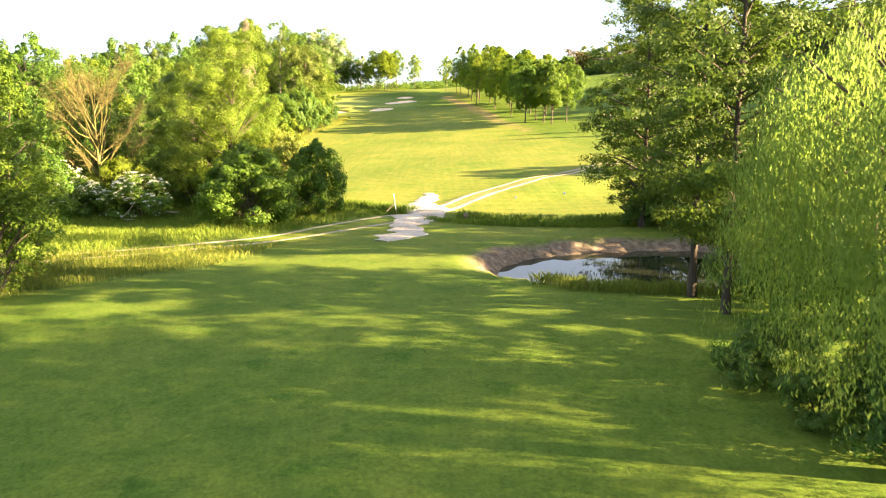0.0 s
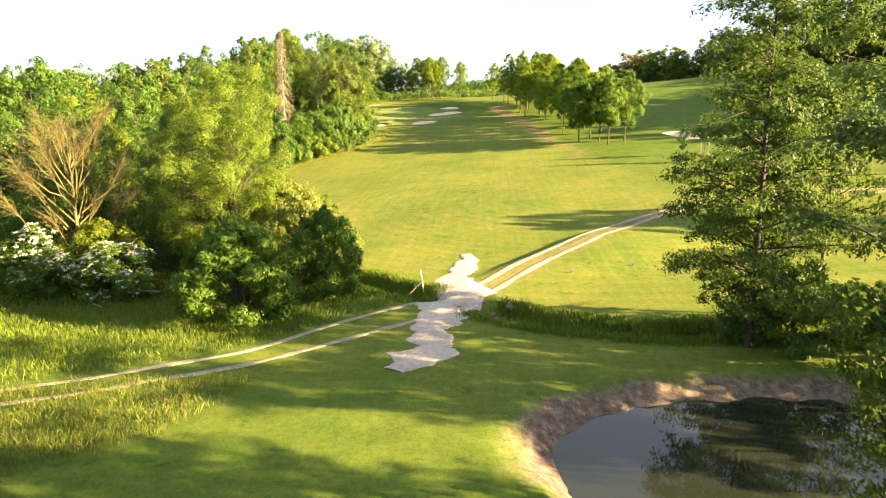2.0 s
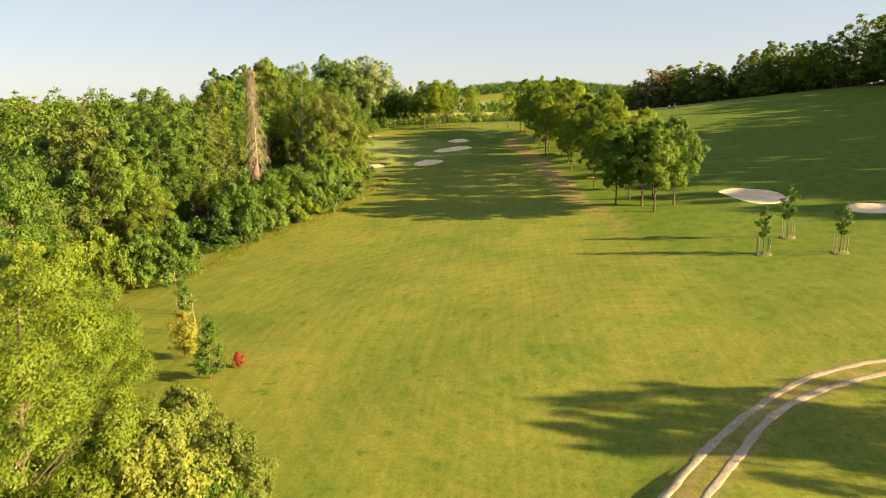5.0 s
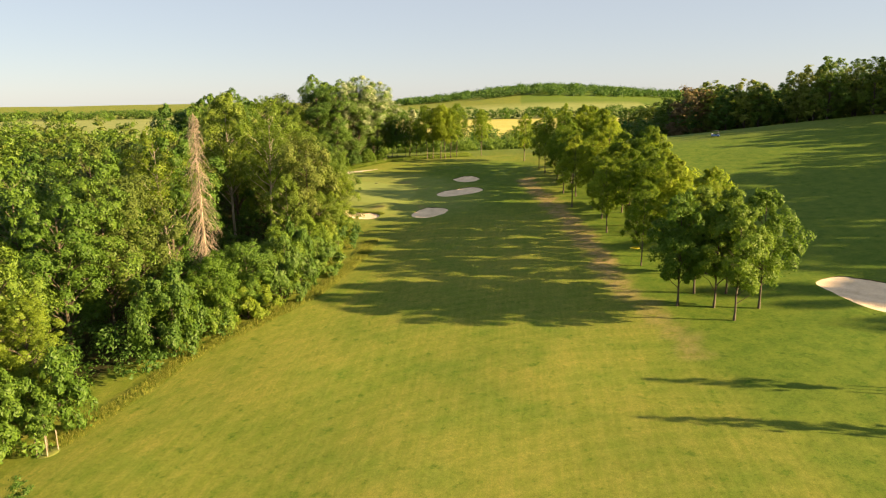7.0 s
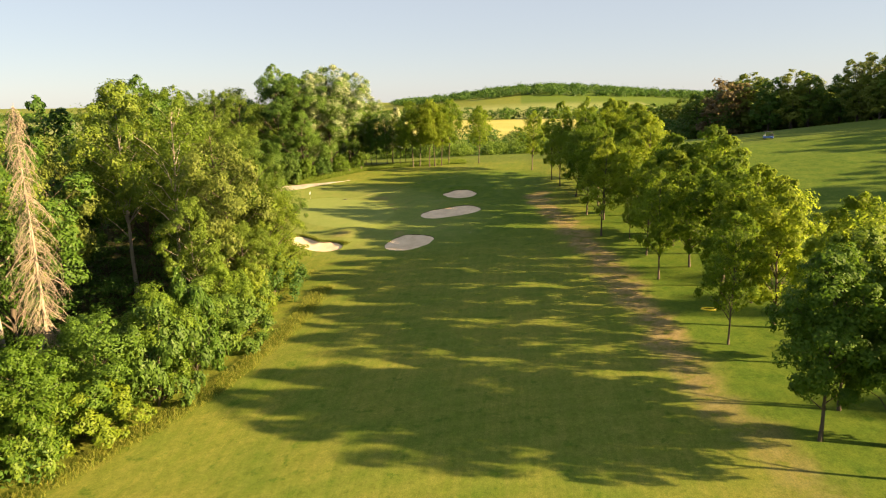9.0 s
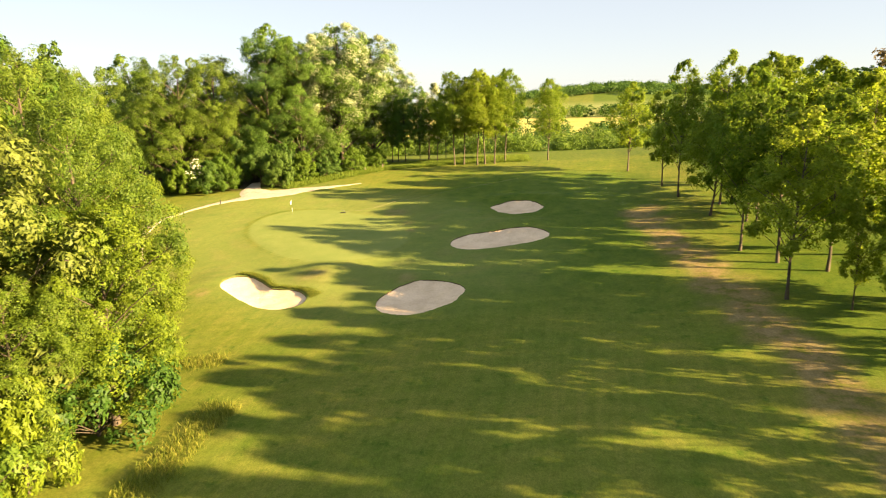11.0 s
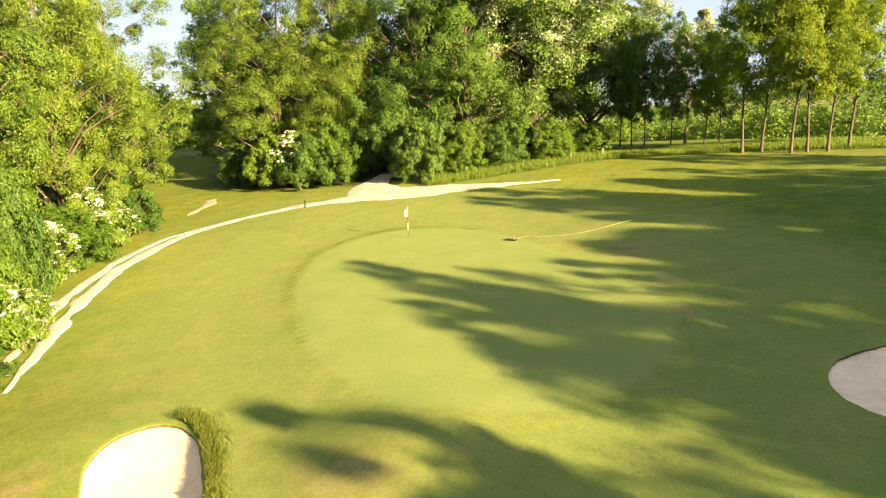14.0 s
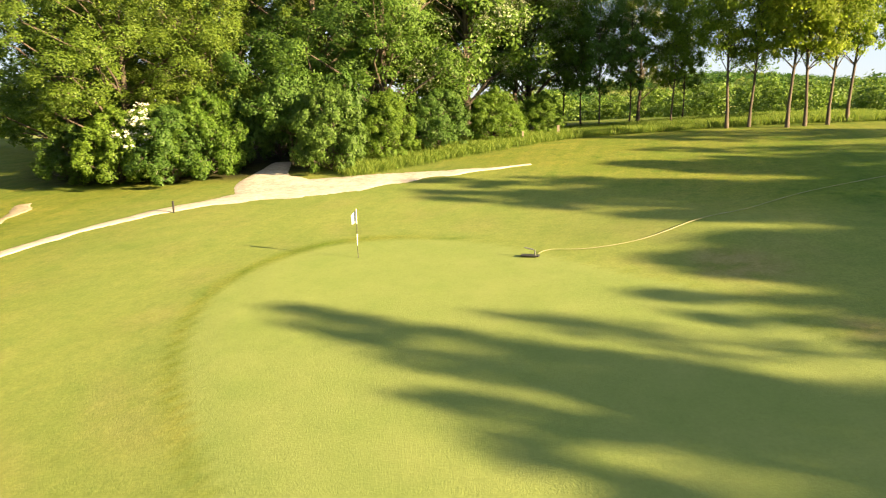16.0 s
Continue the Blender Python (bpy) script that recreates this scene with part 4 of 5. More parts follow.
# western wood along the fairway: tall trees, then bushes at their feet
wood_north = [(-48.5, 210, 3, 1.12), (-42, 201, 2, 0.62), (-40, 207, 2, 0.9), (-38.5, 214, 1, 0.85), (-46, 219, 0, 1.0), (-58, 215, 2, 1.15), (-55, 228, 0, 0.95), (-62, 226, 1, 1.1),
              (-61, 240, 0, 0.95), (-68, 247, 1, 0.9), (-74, 258, 0, 0.9), (-66, 236, 2, 1.1), (-75, 244, 1, 1.05), (-80, 259, 0, 1.0), (-60, 192, 0, 1.1), (-66, 205, 1, 1.1),
              (-72, 220, 0, 1.1), (-84, 190, 0, 1.05), (-82, 205, 2, 1.05)]
wood_south = [(-58.0, 188, 3, 1.15), (-58.5, 171, 0, 0.9), (-58, 176, 1, 1.0), (-66, 182, 0, 1.05), (-62, 166, 0, 0.9), (-60, 152, 0, 0.85), (-70, 158, 2, 1.05), (-74.5, 161, 2, 1.0), (-68, 142, 0, 0.9),
              (-63, 132, 1, 0.85), (-76, 176, 1, 1.0), (-58, 121, 0, 0.8), (-50, 112, 1, 0.8), (-66, 112, 2, 0.95), (-74, 128, 0, 1.0), (-82, 145, 1, 1.0)]
for x, y, k, s in wood_north + wood_south:
    kind_of = FINE[k % 2] if x > -76 and y > 216 and (x + y > 170) else FINE[0] if x > -39 else LOW[k % 3] if x < -67 else BROAD[1 + k % 2] if x < -57 and y < 215 and k != 3 else INNER[k % 2] if x < -41 and 172 < y < 222 and k != 3 else BROAD[k]
    plant("broadleaf_tree", kind_of, x, y, "tall leafy tree in the mixed wood", "tree", "trees of the wood", s * 1.1, s * (1.22 if x < -57 and y < 215 else 1.33))
near_w = [(-23.1, 73.1, 0, 1.02), (-28.5, 80, 1, 1.0), (-25.5, 84, 0, 0.8), (-33, 92, 0, 0.9), (-36, 99, 1, 0.7), (-56, 150, 0, 0.75), (-40, 78, 1, 0.95), (-45, 90, 0, 0.95), (-45, 104, 1, 0.85), (-36.0, 211.5, 0, 0.8), (-37.5, 205.5, 1, 0.75), (-39.0, 217.5, 0, 0.85)]
for x, y, k, s in near_w:
    plant("broadleaf_tree", CLOSE[k] if x > -29 or -40 < x < -36 and y > 200 else NEAR[k], x, y, "tall leafy tree at the edge of the wood", "tree", "trees of the wood", s)
hem = [(-50, 147, 0), (-46.5, 165, 0), (-43.5, 171, 0), (-40.5, 176, 1), (-37.5, 182, 0), (-36, 187.5, 0), (-36.0, 193, 1), (-35.5, 198.5, 0), (-36.2, 204, 1), (-36.2, 210, 0), (-38.5, 219.0, 2),
       (-45.5, 226.2, 2), (-53.0, 233.5, 2), (-50.5, 233.5, 0), (-55.5, 238.5, 2), (-60, 243.5, 2), (-64.5, 248.5, 0), (-69.5, 254.5, 2), (-74, 260.0, 2), (-77.5, 263.5, 0), (-81.5, 267.0, 2), (-72.0, 263.0, 2), (-53, 141.5, 2), (-56, 136, 0)]
for i, (x, y, k) in enumerate(hem):
    plant("hedge_bush", (BUSH_FINE if y > 216 else BUSH)[(0, 1, 0, 2, 1)[i % 5]], x, y, "dense leafy bush along the edge of the wood", "bush", "bushes along the wood", (1.2 if y < 200 else 0.95) + 0.3 * math.sin(i * 2.3), (1.8 if y < 200 else 1.2) + 0.55 * math.sin(i * 1.7))
for x, y, k, s in [(-47.0, 166.0, 0, 0.95), (-43.6, 172.5, 0, 1.0), (-41.0, 178.5, 1, 1.05), (-38.4, 184.5, 0, 1.0), (-37.0, 190.5, 1, 0.95), (-37.2, 197.0, 0, 0.85), (-44.5, 182.0, 1, 0.9)]:
    plant("hazel_tree", HEM[k], x, y, "low spreading hazel tree at the hem of the wood", "tree", "low trees along the wood", s)
for x, y, s in [(-66.5, 251.0, 0.9), (-59.0, 244.5, 0.7), (-52.5, 236.5, 0.75), (-71.5, 258.5, 0.9)]:
    plant("elder_bush", ELDER[0], x, y, "bush with white blossom at the edge of the wood", "bush", "flowering bushes", s, s * 1.15)

# thicket by the stream
for name, k, x, y, s, sz, lab in [("thicket_bush", 0, -16.6, 59.0, 1.38, 1.36, "big rounded dark green bush in long grass"), ("thicket_bush", 0, -12.0, 64.5, 0.95, 1.35, "dark reddish green bush by the ditch"),
                                  
                                  ("thicket_bush", 2, -33.0, 70.5, 1.2, 1.2, "yellow green bush below the bare tree"),
                                  ("thicket_bush", 2, -38.5, 108.0, 0.8, 1.2, "yellow green bush beside the wood"), ("thicket_bush", 0, -16.5, 79.5, 0.8, 1.1, "leafy bush beside the fairway")]:
    plant(name, BUSH_FINE[k], x, y, lab, "bush", "bushes by the stream", s, sz)
for x, y, s, sz in [(-15.6, 71.0, 1.05, 1.45), (-17.6, 77.0, 1.3, 1.55), (-20.6, 82.5, 1.3, 1.5), (-17.0, 84.0, 0.9, 1.1), (-21.5, 89.0, 0.95, 1.25), (-14.2, 76.6, 0.75, 1.0)]:
    plant("thicket_bush", BUSH_OLIVE[0], x, y, "tall olive green bush between the wood and the fairway", "bush", "bushes by the stream", s, sz)
plant("elder_bush", ELDER[0], -29.5, 66.5, "wide elder bush covered in white blossom", "bush", "flowering bushes", 1.12, 0.95)
plant("elder_bush", ELDER[0], -38.5, 70.0, "elder bush with white blossom", "bush", "flowering bushes", 1.0, 1.2)
plant("elder_bush", ELDER[0], -34.5, 66.0, "low elder bush thick with white blossom", "bush", "flowering bushes", 0.85, 0.85)
plant("elder_bush", ELDER[0], -19.5, 66.5, "elder bush with some white blossom", "bush", "flowering bushes", 0.7, 1.3)
# trees beside the first stretch, west
for x, y, k, s in [(-22.2, 33.6, 0, 0.62), (-24.5, 38.0, 1, 0.62), (-38, 52, 0, 0.9), (-46, 62, 1, 0.95), (-52, 72, 0, 0.95), (-48, 40, 1, 0.9), (-33, 36, 1, 0.7)]:
    plant("broadleaf_tree", NEAR[k] if x > -40 else BROAD[k], x, y, "leafy tree at the rim of the long grass", "tree", "trees beside the long grass", s)

# unseen trees added east of the track to throw their shade over the fairway
for x, y, s in [(53.0, 85.5, 0.68), (60.5, 83.0, 0.8), (68.0, 86.0, 0.85)]:
    plant("broadleaf_tree", BROAD[1], x, y, "unseen broadleaf tree added to shade the fairway", "tree", "meadow trees", s)
# trees south and east of the pond, added out of view to shade the lawn
for x, y, s in [(30.0, 4.5, 0.72), (22.5, 1.5, 0.55), (25.0, 4.0, 0.6), (27.0, -3.0, 0.75), (26.5, 15.4, 1.0), (37.0, 3.0, 0.85), (35.0, -12.0, 0.85), (27.5, 21.0, 0.68)]:
    plant("alder_tree", ALDER[1], x, y, "slender dark alder added out of view to shade the lawn", "tree", "alders round the pond", s)
for x, y, k, s in [(29.0, 45.5, 2, 0.7), (31.0, 39.0, 2, 0.75)]:
    plant("broadleaf_tree", BROAD[k], x, y, "broadleaf tree added out of view east of the pond", "tree", "trees east of the pond", s)
for x, y, s in [(9.6, 16.4, 0.34), (10.6, 14.6, 0.4), (9.0, 18.8, 0.3), (10.4, 20.5, 0.34), (11.8, 15.8, 0.45), (12.4, 19.0, 0.45), (14.0, 23.5, 0.6), (14.5, 26.8, 0.7), (13.8, 29.8, 0.5)]:
    plant("thicket_bush", BUSH[1], x, y, "low dark undergrowth beneath the willow", "bush", "undergrowth beneath the willow", s)
# two more alders, added only for the shade they cast on the lawn
for x, y, s in [(16.5, 16.8, 0.5), (18.5, 19.5, 0.55)]:
    plant("alder_tree", ALDER[1], x, y, "young dark alder added behind the willow to shade the lawn", "tree", "alders round the pond", s)
# pond side trees; the last two stand out of sight, added to shade the lawn
for x, y, k, s, sz in [(15.5, 53.0, 0, 1.0, 1.06), (17.3, 56.8, 0, 0.8, 0.86), (21.5, 58.4, 1, 0.95, 1.15), (11.0, 29.4, 2, 1.0, 1.0), (11.2, 26.2, 2, 0.95, 1.05), (23.0, 40.0, 1, 0.95, 1.0), (20.5, 31.0, 1, 0.9, 0.9), (25.0, 27.5, 1, 1.0, 0.95)]:
    plant("alder_tree", ALDER[k], x, y, "tall dark alder with layered branches by the pond", "tree", "alders round the pond", s, sz)
for x, y, s in [(15.4, 54.0, 0.42), (17.8, 53.0, 0.95), (22.0, 54.0, 0.7), (22.5, 44.0, 0.7), (23.5, 47.5, 0.8), (24.5, 52.0, 0.8)]:
    plant("thicket_bush", BUSH[1], x, y, "dark bush at the foot of the alders", "bush", "bushes by the stream", s)


def willow_meshes(seed, h, rad, strands, per):
    r = np.random.default_rng(seed)
    bough = r.integers(0, strands // 9, strands)   # strands hang in bundles from the boughs
    ang = r.uniform(0, 2 * math.pi, strands)[bough] + r.normal(0, 0.05, strands)
    d = np.clip(rad * r.uniform(0.15, 1.0, strands)[bough] ** 0.6 + r.normal(0, 0.2, strands), 0.3, rad)
    top = h * (0.52 + 0.48 * np.clip(1 - d / rad, 0, 1) ** 0.6) * r.uniform(0.85, 1.04, strands)
    ln = top * r.uniform(0.3, 1.0, strands) * (0.95 - 0.33 * (d / rad) ** 2)
    i = np.repeat(np.arange(strands), per)
    s = r.uniform(0, 1, len(i))
    sway = 0.5 * np.sin(s * 3)
    pos = np.stack([np.cos(ang[i]) * (d[i] + sway), np.sin(ang[i]) * (d[i] + sway), top[i] - s * ln[i]], 1) + r.normal(0, 0.12, (len(i), 3))
    nrm = np.stack([np.cos(ang[i]), np.sin(ang[i]), 0 * s + 0.2], 1)
    co, f = leaves(pos, nrm, 0.046, r, long=3.0, hang=0.7)
    limbs = [(np.stack([np.zeros(8), np.zeros(8), np.linspace(-0.2, h * 0.8, 8)], 1), np.linspace(0.42, 0.08, 8), 8)]
    for k in range(0, strands, 24):
        e = np.array([math.cos(ang[k]) * d[k], math.sin(ang[k]) * d[k], top[k]])
        st = np.array([0, 0, h * 0.35])
        limbs.append((np.stack([st, st * 0.6 + e * 0.4 + [0, 0, 0.6], e]), np.array([0.14, 0.07, 0.02]), 5))
    return {"trunk": tubes("trunk", limbs, M_BARK), "crown": mesh_from("crown", co, f, M_LEAF["willow"])}


plant("weeping_willow", willow_meshes(81, 12.0, 5.8, 1260, 120), 11.5, 13.1, "weeping willow with long hanging strands by the pond", "tree", s=1.0)


def bare_meshes(seed, h, spread, mat, tiers, fine):
    """A leafless tree: trunk, limbs and fine twigs."""
    r = np.random.default_rng(seed)
    parts = [(np.stack([r.normal(0, 0.05, 7), r.normal(0, 0.05, 7), np.linspace(-0.2, h * 0.75, 7)], 1), np.linspace(0.22, 0.05, 7), 7)]
    twigs = []
    for _ in range(tiers):
        z0, a = r.uniform(0.10, 0.62) * h, r.uniform(0, 2 * math.pi)
        st = np.array([0, 0, z0])
        e = np.array([math.cos(a) * spread * r.uniform(0.5, 1), math.sin(a) * spread * r.uniform(0.5, 1), min(h, z0 + h * r.uniform(0.2, 0.42))])
        m = st * 0.45 + e * 0.55 + [0, 0, -0.035 * h] + r.normal(0, 0.35, 3)
        parts.append((np.stack([st, m, e]), np.array([0.085, 0.05, 0.014]), 5))
        for _ in range(fine):
            f = r.uniform(0.3, 1.0)
            b = m * (1 - f) + e * f
            g = b + unit(np.array([math.cos(a), math.sin(a), 1.1]) + r.normal(0, 0.7, 3)) * r.uniform(0.8, 2.2)
            twigs.append((np.stack([b, (b + g) / 2 + r.normal(0, 0.08, 3), g]), np.array([0.014, 0.010, 0.005]), 3))
    return {"trunk": tubes("trunk", parts, mat), "brushwood": tubes("brushwood", twigs, mat)}


plant("bare_tree", bare_meshes(91, 16.5, 6.0, M_BARK_GOLD, 40, 60), -35.5, 71.5, "leafless ochre tree with fine spreading twigs", "tree")
plant("bare_tree", bare_meshes(92, 11, 2.5, M_BARK, 14, 8), -62.0, 128.0, "small leafless tree in the wood", "tree")


def dead_fir_meshes(seed, h):
    r = np.random.default_rng(seed)
    parts = [(np.stack([r.normal(0, 0.04, 8), r.normal(0, 0.04, 8), np.linspace(-0.2, h, 8)], 1), np.linspace(0.26, 0.02, 8), 7)]
    twigs = []
    for _ in range(380):
        z0, a = r.uniform(0.14, 0.99) * h, r.uniform(0, 2 * math.pi)
        ln = (3.6 * (1 - z0 / h) + 0.75) * r.uniform(0.35, 1.2)
        st = np.array([0, 0, z0])
        e = st + np.array([math.cos(a) * ln, math.sin(a) * ln, -ln * r.uniform(0.7, 1.5)])
        m = st * 0.4 + e * 0.6 + [0, 0, 0.35]
        twigs.append((np.stack([st, m, e]), np.array([0.04, 0.026, 0.010]), 4))
        for _ in range(5):
            b = m + (e - m) * r.uniform(0, 1)
            twigs.append((np.stack([b, b + np.array([r.normal(0, 0.3), r.normal(0, 0.3), -r.uniform(0.5, 1.1)])]), np.array([0.018, 0.007]), 3))
    return {"trunk": tubes("trunk", parts, M_BARK_DEAD), "brushwood": tubes("brushwood", twigs, M_BARK_DEAD)}


plant("dead_conifer", dead_fir_meshes(93, 30), -50.4, 184.8, "tall dead conifer with drooping brown twigs", "tree")


# joined masses of far trees
def wood_mass(name, spots, label, leaf, per=620, size=0.85, seed=0, clumps=16):
    r = np.random.default_rng(seed)
    cs, fs, off = [], [], 0
    for x, y, h, rad in spots:
        u = r.uniform(0, 1, clumps)
        a = r.uniform(0, 2 * math.pi, clumps)
        rr = rad * crown_shape("tall", u) * r.uniform(0.4, 1.0, clumps)
        c = np.stack([x + np.cos(a) * rr, y + np.sin(a) * rr, tz(x, y) + h * (0.06 + 0.86 * u)], 1)
        co, f = clump_leaves(c, rad * 0.38 * r.uniform(0.7, 1.3, clumps), per // clumps, size, r)
        cs.append(co)
        fs.append(f + off)
        off += len(co)
    return tagged(new(name, mesh_from(name, np.concatenate(cs), np.concatenate(fs), M_LEAF[leaf])), label, "woodland", kind="stuff")


def scatter(poly, gap, seed, keep=lambda x, y: True):
    r = np.random.default_rng(seed)
    xs, ys = [p[0] for p in poly], [p[1] for p in poly]
    out = []
    for x in np.arange(min(xs), max(xs), gap):
        for y in np.arange(min(ys), max(ys), gap):
            px, py = x + r.uniform(-0.4, 0.4) * gap, y + r.uniform(-0.4, 0.4) * gap
            if bool(inside(px, py, poly)) and keep(px, py):
                out.append((px, py))
    return out, r


# hillside trees: leaf colours picked lighter to stand in for haze
HILL = [leafy_tree(41 + k, 23, 5.6, 1.0, "tall", 30, 7, 34, 0.42, leaf, trunk_r=0.3, lobe=0.36, thin=0.15, gap=0.04) for k, leaf in enumerate(("spring", "mid", "sallow"))]
spots, r = scatter(WOODS_E, 8.3, 100, lambda x, y: 215 < y < 420 and line_gap(x, y, WOODS_E[:7]) < 17)
for i, (x, y) in enumerate(spots):
    k = r.uniform(0.74, 1.16)
    plant("broadleaf_tree", HILL[int(r.integers(0, 3))], x, y, "tall broadleaf tree in the wood on the hillside", "tree", "trees of the hillside wood", k, k * float(np.interp(y, (240, 330, 420), (1.0, 0.9, 0.72))))
spots, r = scatter(WOODS_E, 8.0, 101, lambda x, y: 225 < y < 430 and x < 205 - 0.32 * (y - 225) and line_gap(x, y, WOODS_E[:7]) > 15)
# same lightened leaves, with the haze put into their colour
for i, leaf in enumerate(("spring", "mid", "sallow")):
    wood_mass("hillside_wood", [(x, y, r.uniform(14, 19) * np.interp(y, (240, 330, 430), (1.0, 0.9, 0.72)), r.uniform(4.2, 6.2)) for x, y in spots[i::3]], "dense broadleaf wood on the hillside above the course", leaf, 1000, 0.66, 102 + i, 22)
# wood out of view, added and made extra tall to shade the meadow
spots, r = scatter(WOODS_E, 7.0, 105, lambda x, y: y < 225 and x < 190)
wood_mass("hillside_wood", [(x, y, r.uniform(29, 36), r.uniform(4.5, 6)) for x, y in spots], "tall unseen wood added to shade the eastern meadow", "dark", 420, 1.4, 106)
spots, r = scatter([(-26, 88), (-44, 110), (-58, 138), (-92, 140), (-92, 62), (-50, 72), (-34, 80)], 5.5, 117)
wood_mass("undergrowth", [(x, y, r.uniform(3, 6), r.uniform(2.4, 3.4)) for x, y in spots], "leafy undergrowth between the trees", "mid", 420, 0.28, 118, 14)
# dark leaf here puts the dimness under the trees into the colour
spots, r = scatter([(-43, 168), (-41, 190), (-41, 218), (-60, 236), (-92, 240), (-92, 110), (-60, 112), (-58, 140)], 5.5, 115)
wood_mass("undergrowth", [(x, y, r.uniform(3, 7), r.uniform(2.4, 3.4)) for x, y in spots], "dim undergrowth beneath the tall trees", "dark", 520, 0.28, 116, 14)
wood_mass("hillside_wood", [(66, 362, 21, 6), (72, 364, 17, 5), (61, 361, 14, 4)], "copper-leaved trees at the corner of the hillside wood", "copper", 1300, 0.7, 110, 26)
spots, r = scatter(WOODS_W, 9.5, 121, lambda x, y: x < -78 + (0 if y > 100 else 18))
for i, leaf in enumerate(("spring", "mid", "olive")):
    wood_mass("valley_wood", [(x, y, r.uniform(13, 20), r.uniform(4.0, 5.8)) for x, y in spots[i::3]], "thick mixed wood filling the valley", leaf, 420, 0.72, 122 + i)
spots, r = scatter(WOODS_N, 9.0, 131, lambda x, y: y > 303 or x < -84)
wood_mass("valley_wood", [(x, y, r.uniform(14, 20), r.uniform(4.0, 5.5)) for x, y in spots], "thick wood behind the green", "mid", 520, 0.85, 132)
spots, r = scatter([(-135, 300), (-150, 390), (-330, 400), (-330, 300)], 11, 135)
wood_mass("valley_wood", [(x, y, r.uniform(9, 13), r.uniform(4.5, 6)) for x, y in spots], "low wood closing the clearing", "mid", 200, 1.2, 136)
wood_mass("valley_wood", [(-104, 287, 11, 4), (-109, 294, 12, 4.5), (-101, 300, 10, 4), (-112, 303, 12, 4.5), (-98, 307, 10, 4), (-107, 279, 11, 4), (-112, 271, 12, 4.5)], "low wood at the back of the clearing", "mid", 1500, 0.36, 138, 30)
spots, r = scatter([(-62, 326), (-40, 322), (-12, 322), (20, 330), (30, 350), (-62, 350)], 5.5, 137)
wood_mass("valley_thicket", [(x, y, r.uniform(2.2, 4.6), r.uniform(2.4, 3.6)) for x, y in spots], "scrub on the slope behind the green", "mid", 900, 0.26, 139, 22)
beyond = [(-130, 380), (60, 352), (180, 470), (120, 560), (-160, 560)]
spots, r = scatter(beyond, 13, 141)
for i, leaf in enumerate(("olive", "mid", "dark")):
    wood_mass("valley_thicket", [(x, y, r.uniform(8, 14), r.uniform(4, 6.5)) for x, y in spots[i::3]], "scrub and trees in the valley beyond the course", leaf, 520, 0.55, 142 + i)
spots, r = scatter([(-330, 1880), (120, 1760), (480, 1820), (640, 1640), (900, 1900), (700, 2200), (-350, 2200)], 46, 151)
wood_mass("distant_wood", [(x, y, r.uniform(9, 14), r.uniform(22, 30)) for x, y in spots], "wooded ridge on the horizon", "dark", 420, 2.6, 152, 16)
spots, r = scatter([(-330, 1030), (200, 990), (220, 1035), (-320, 1075)], 18, 161)
wood_mass("distant_hedge", [(x, y, r.uniform(10, 16), r.uniform(8, 11)) for x, y in spots], "line of trees between far fields", "mid", 520, 1.1, 162, 14)
spots, r = scatter([(-1600, 1250), (-560, 1500), (-560, 1600), (-1600, 1350)], 34, 171)
wood_mass("distant_hedge", [(x, y, r.uniform(14, 20), r.uniform(14, 20)) for x, y in spots], "line of trees beyond the ripe field", "dark", 420, 2.2, 172, 12)


# ---- water, sand, paths ----
def disc_mesh(name, spec, rings, q_out, height, mat, seg=72):
    cx, cy, radii = spec
    th = np.arange(seg) / seg * 2 * math.pi
    x0, y0 = cx + np.cos(th), cy + np.sin(th)
    edge_r = 1 / blob(x0, y0, spec)
    co, qs = [], np.linspace(0.02, q_out, rings)
    for q in qs:
        x, y = cx + np.cos(th) * edge_r * q, cy + np.sin(th) * edge_r * q
        co.append(np.stack([x, y, height(x, y, q)], 1))
    i = np.arange(rings - 1)[:, None] * seg
    j, k = np.arange(seg)[None], (np.arange(seg)[None] + 1) % seg
    f = np.stack([i + j, i + seg + j, i + seg + k, i + k], -1).reshape(-1, 4)
    f = np.concatenate([f, np.array([[0, a, a + 1, a + 2] for a in range(1, seg - 2, 2)] + [[0, seg - 1, seg - 1, 0]][:0]).reshape(-1, 4)])
    return mesh_from(name, np.concatenate(co), f, mat, True)


tagged(new("pond_water", disc_mesh("pond_water", POND, 10, 1.13, lambda x, y, q: np.full(len(x), POND_Z), M_WATER)), "still dark pond reflecting the trees", "pond", kind="structure")


def zone_at(key, x, y):
    """A zone of the ground, read off between its grid lines."""
    v = zones[key]
    i, j = np.clip(np.searchsorted(gx, x) - 1, 0, len(gx) - 2), np.clip(np.searchsorted(gy, y) - 1, 0, len(gy) - 2)
    a, b = np.clip((x - gx[i]) / (gx[i + 1] - gx[i]), 0, 1), np.clip((y - gy[j]) / (gy[j + 1] - gy[j]), 0, 1)
    return (v[i, j] * (1 - a) + v[i + 1, j] * a) * (1 - b) + (v[i, j + 1] * (1 - a) + v[i + 1, j + 1] * a) * b


def ring_mesh(name, rows, mat):
    seg = len(rows[0])
    i = np.arange(len(rows) - 1)[:, None] * seg
    j, k = np.arange(seg)[None], (np.arange(seg)[None] + 1) % seg
    return mesh_from(name, np.concatenate(rows), np.stack([i + j, i + seg + j, i + seg + k, i + k], -1).reshape(-1, 4), mat, True)


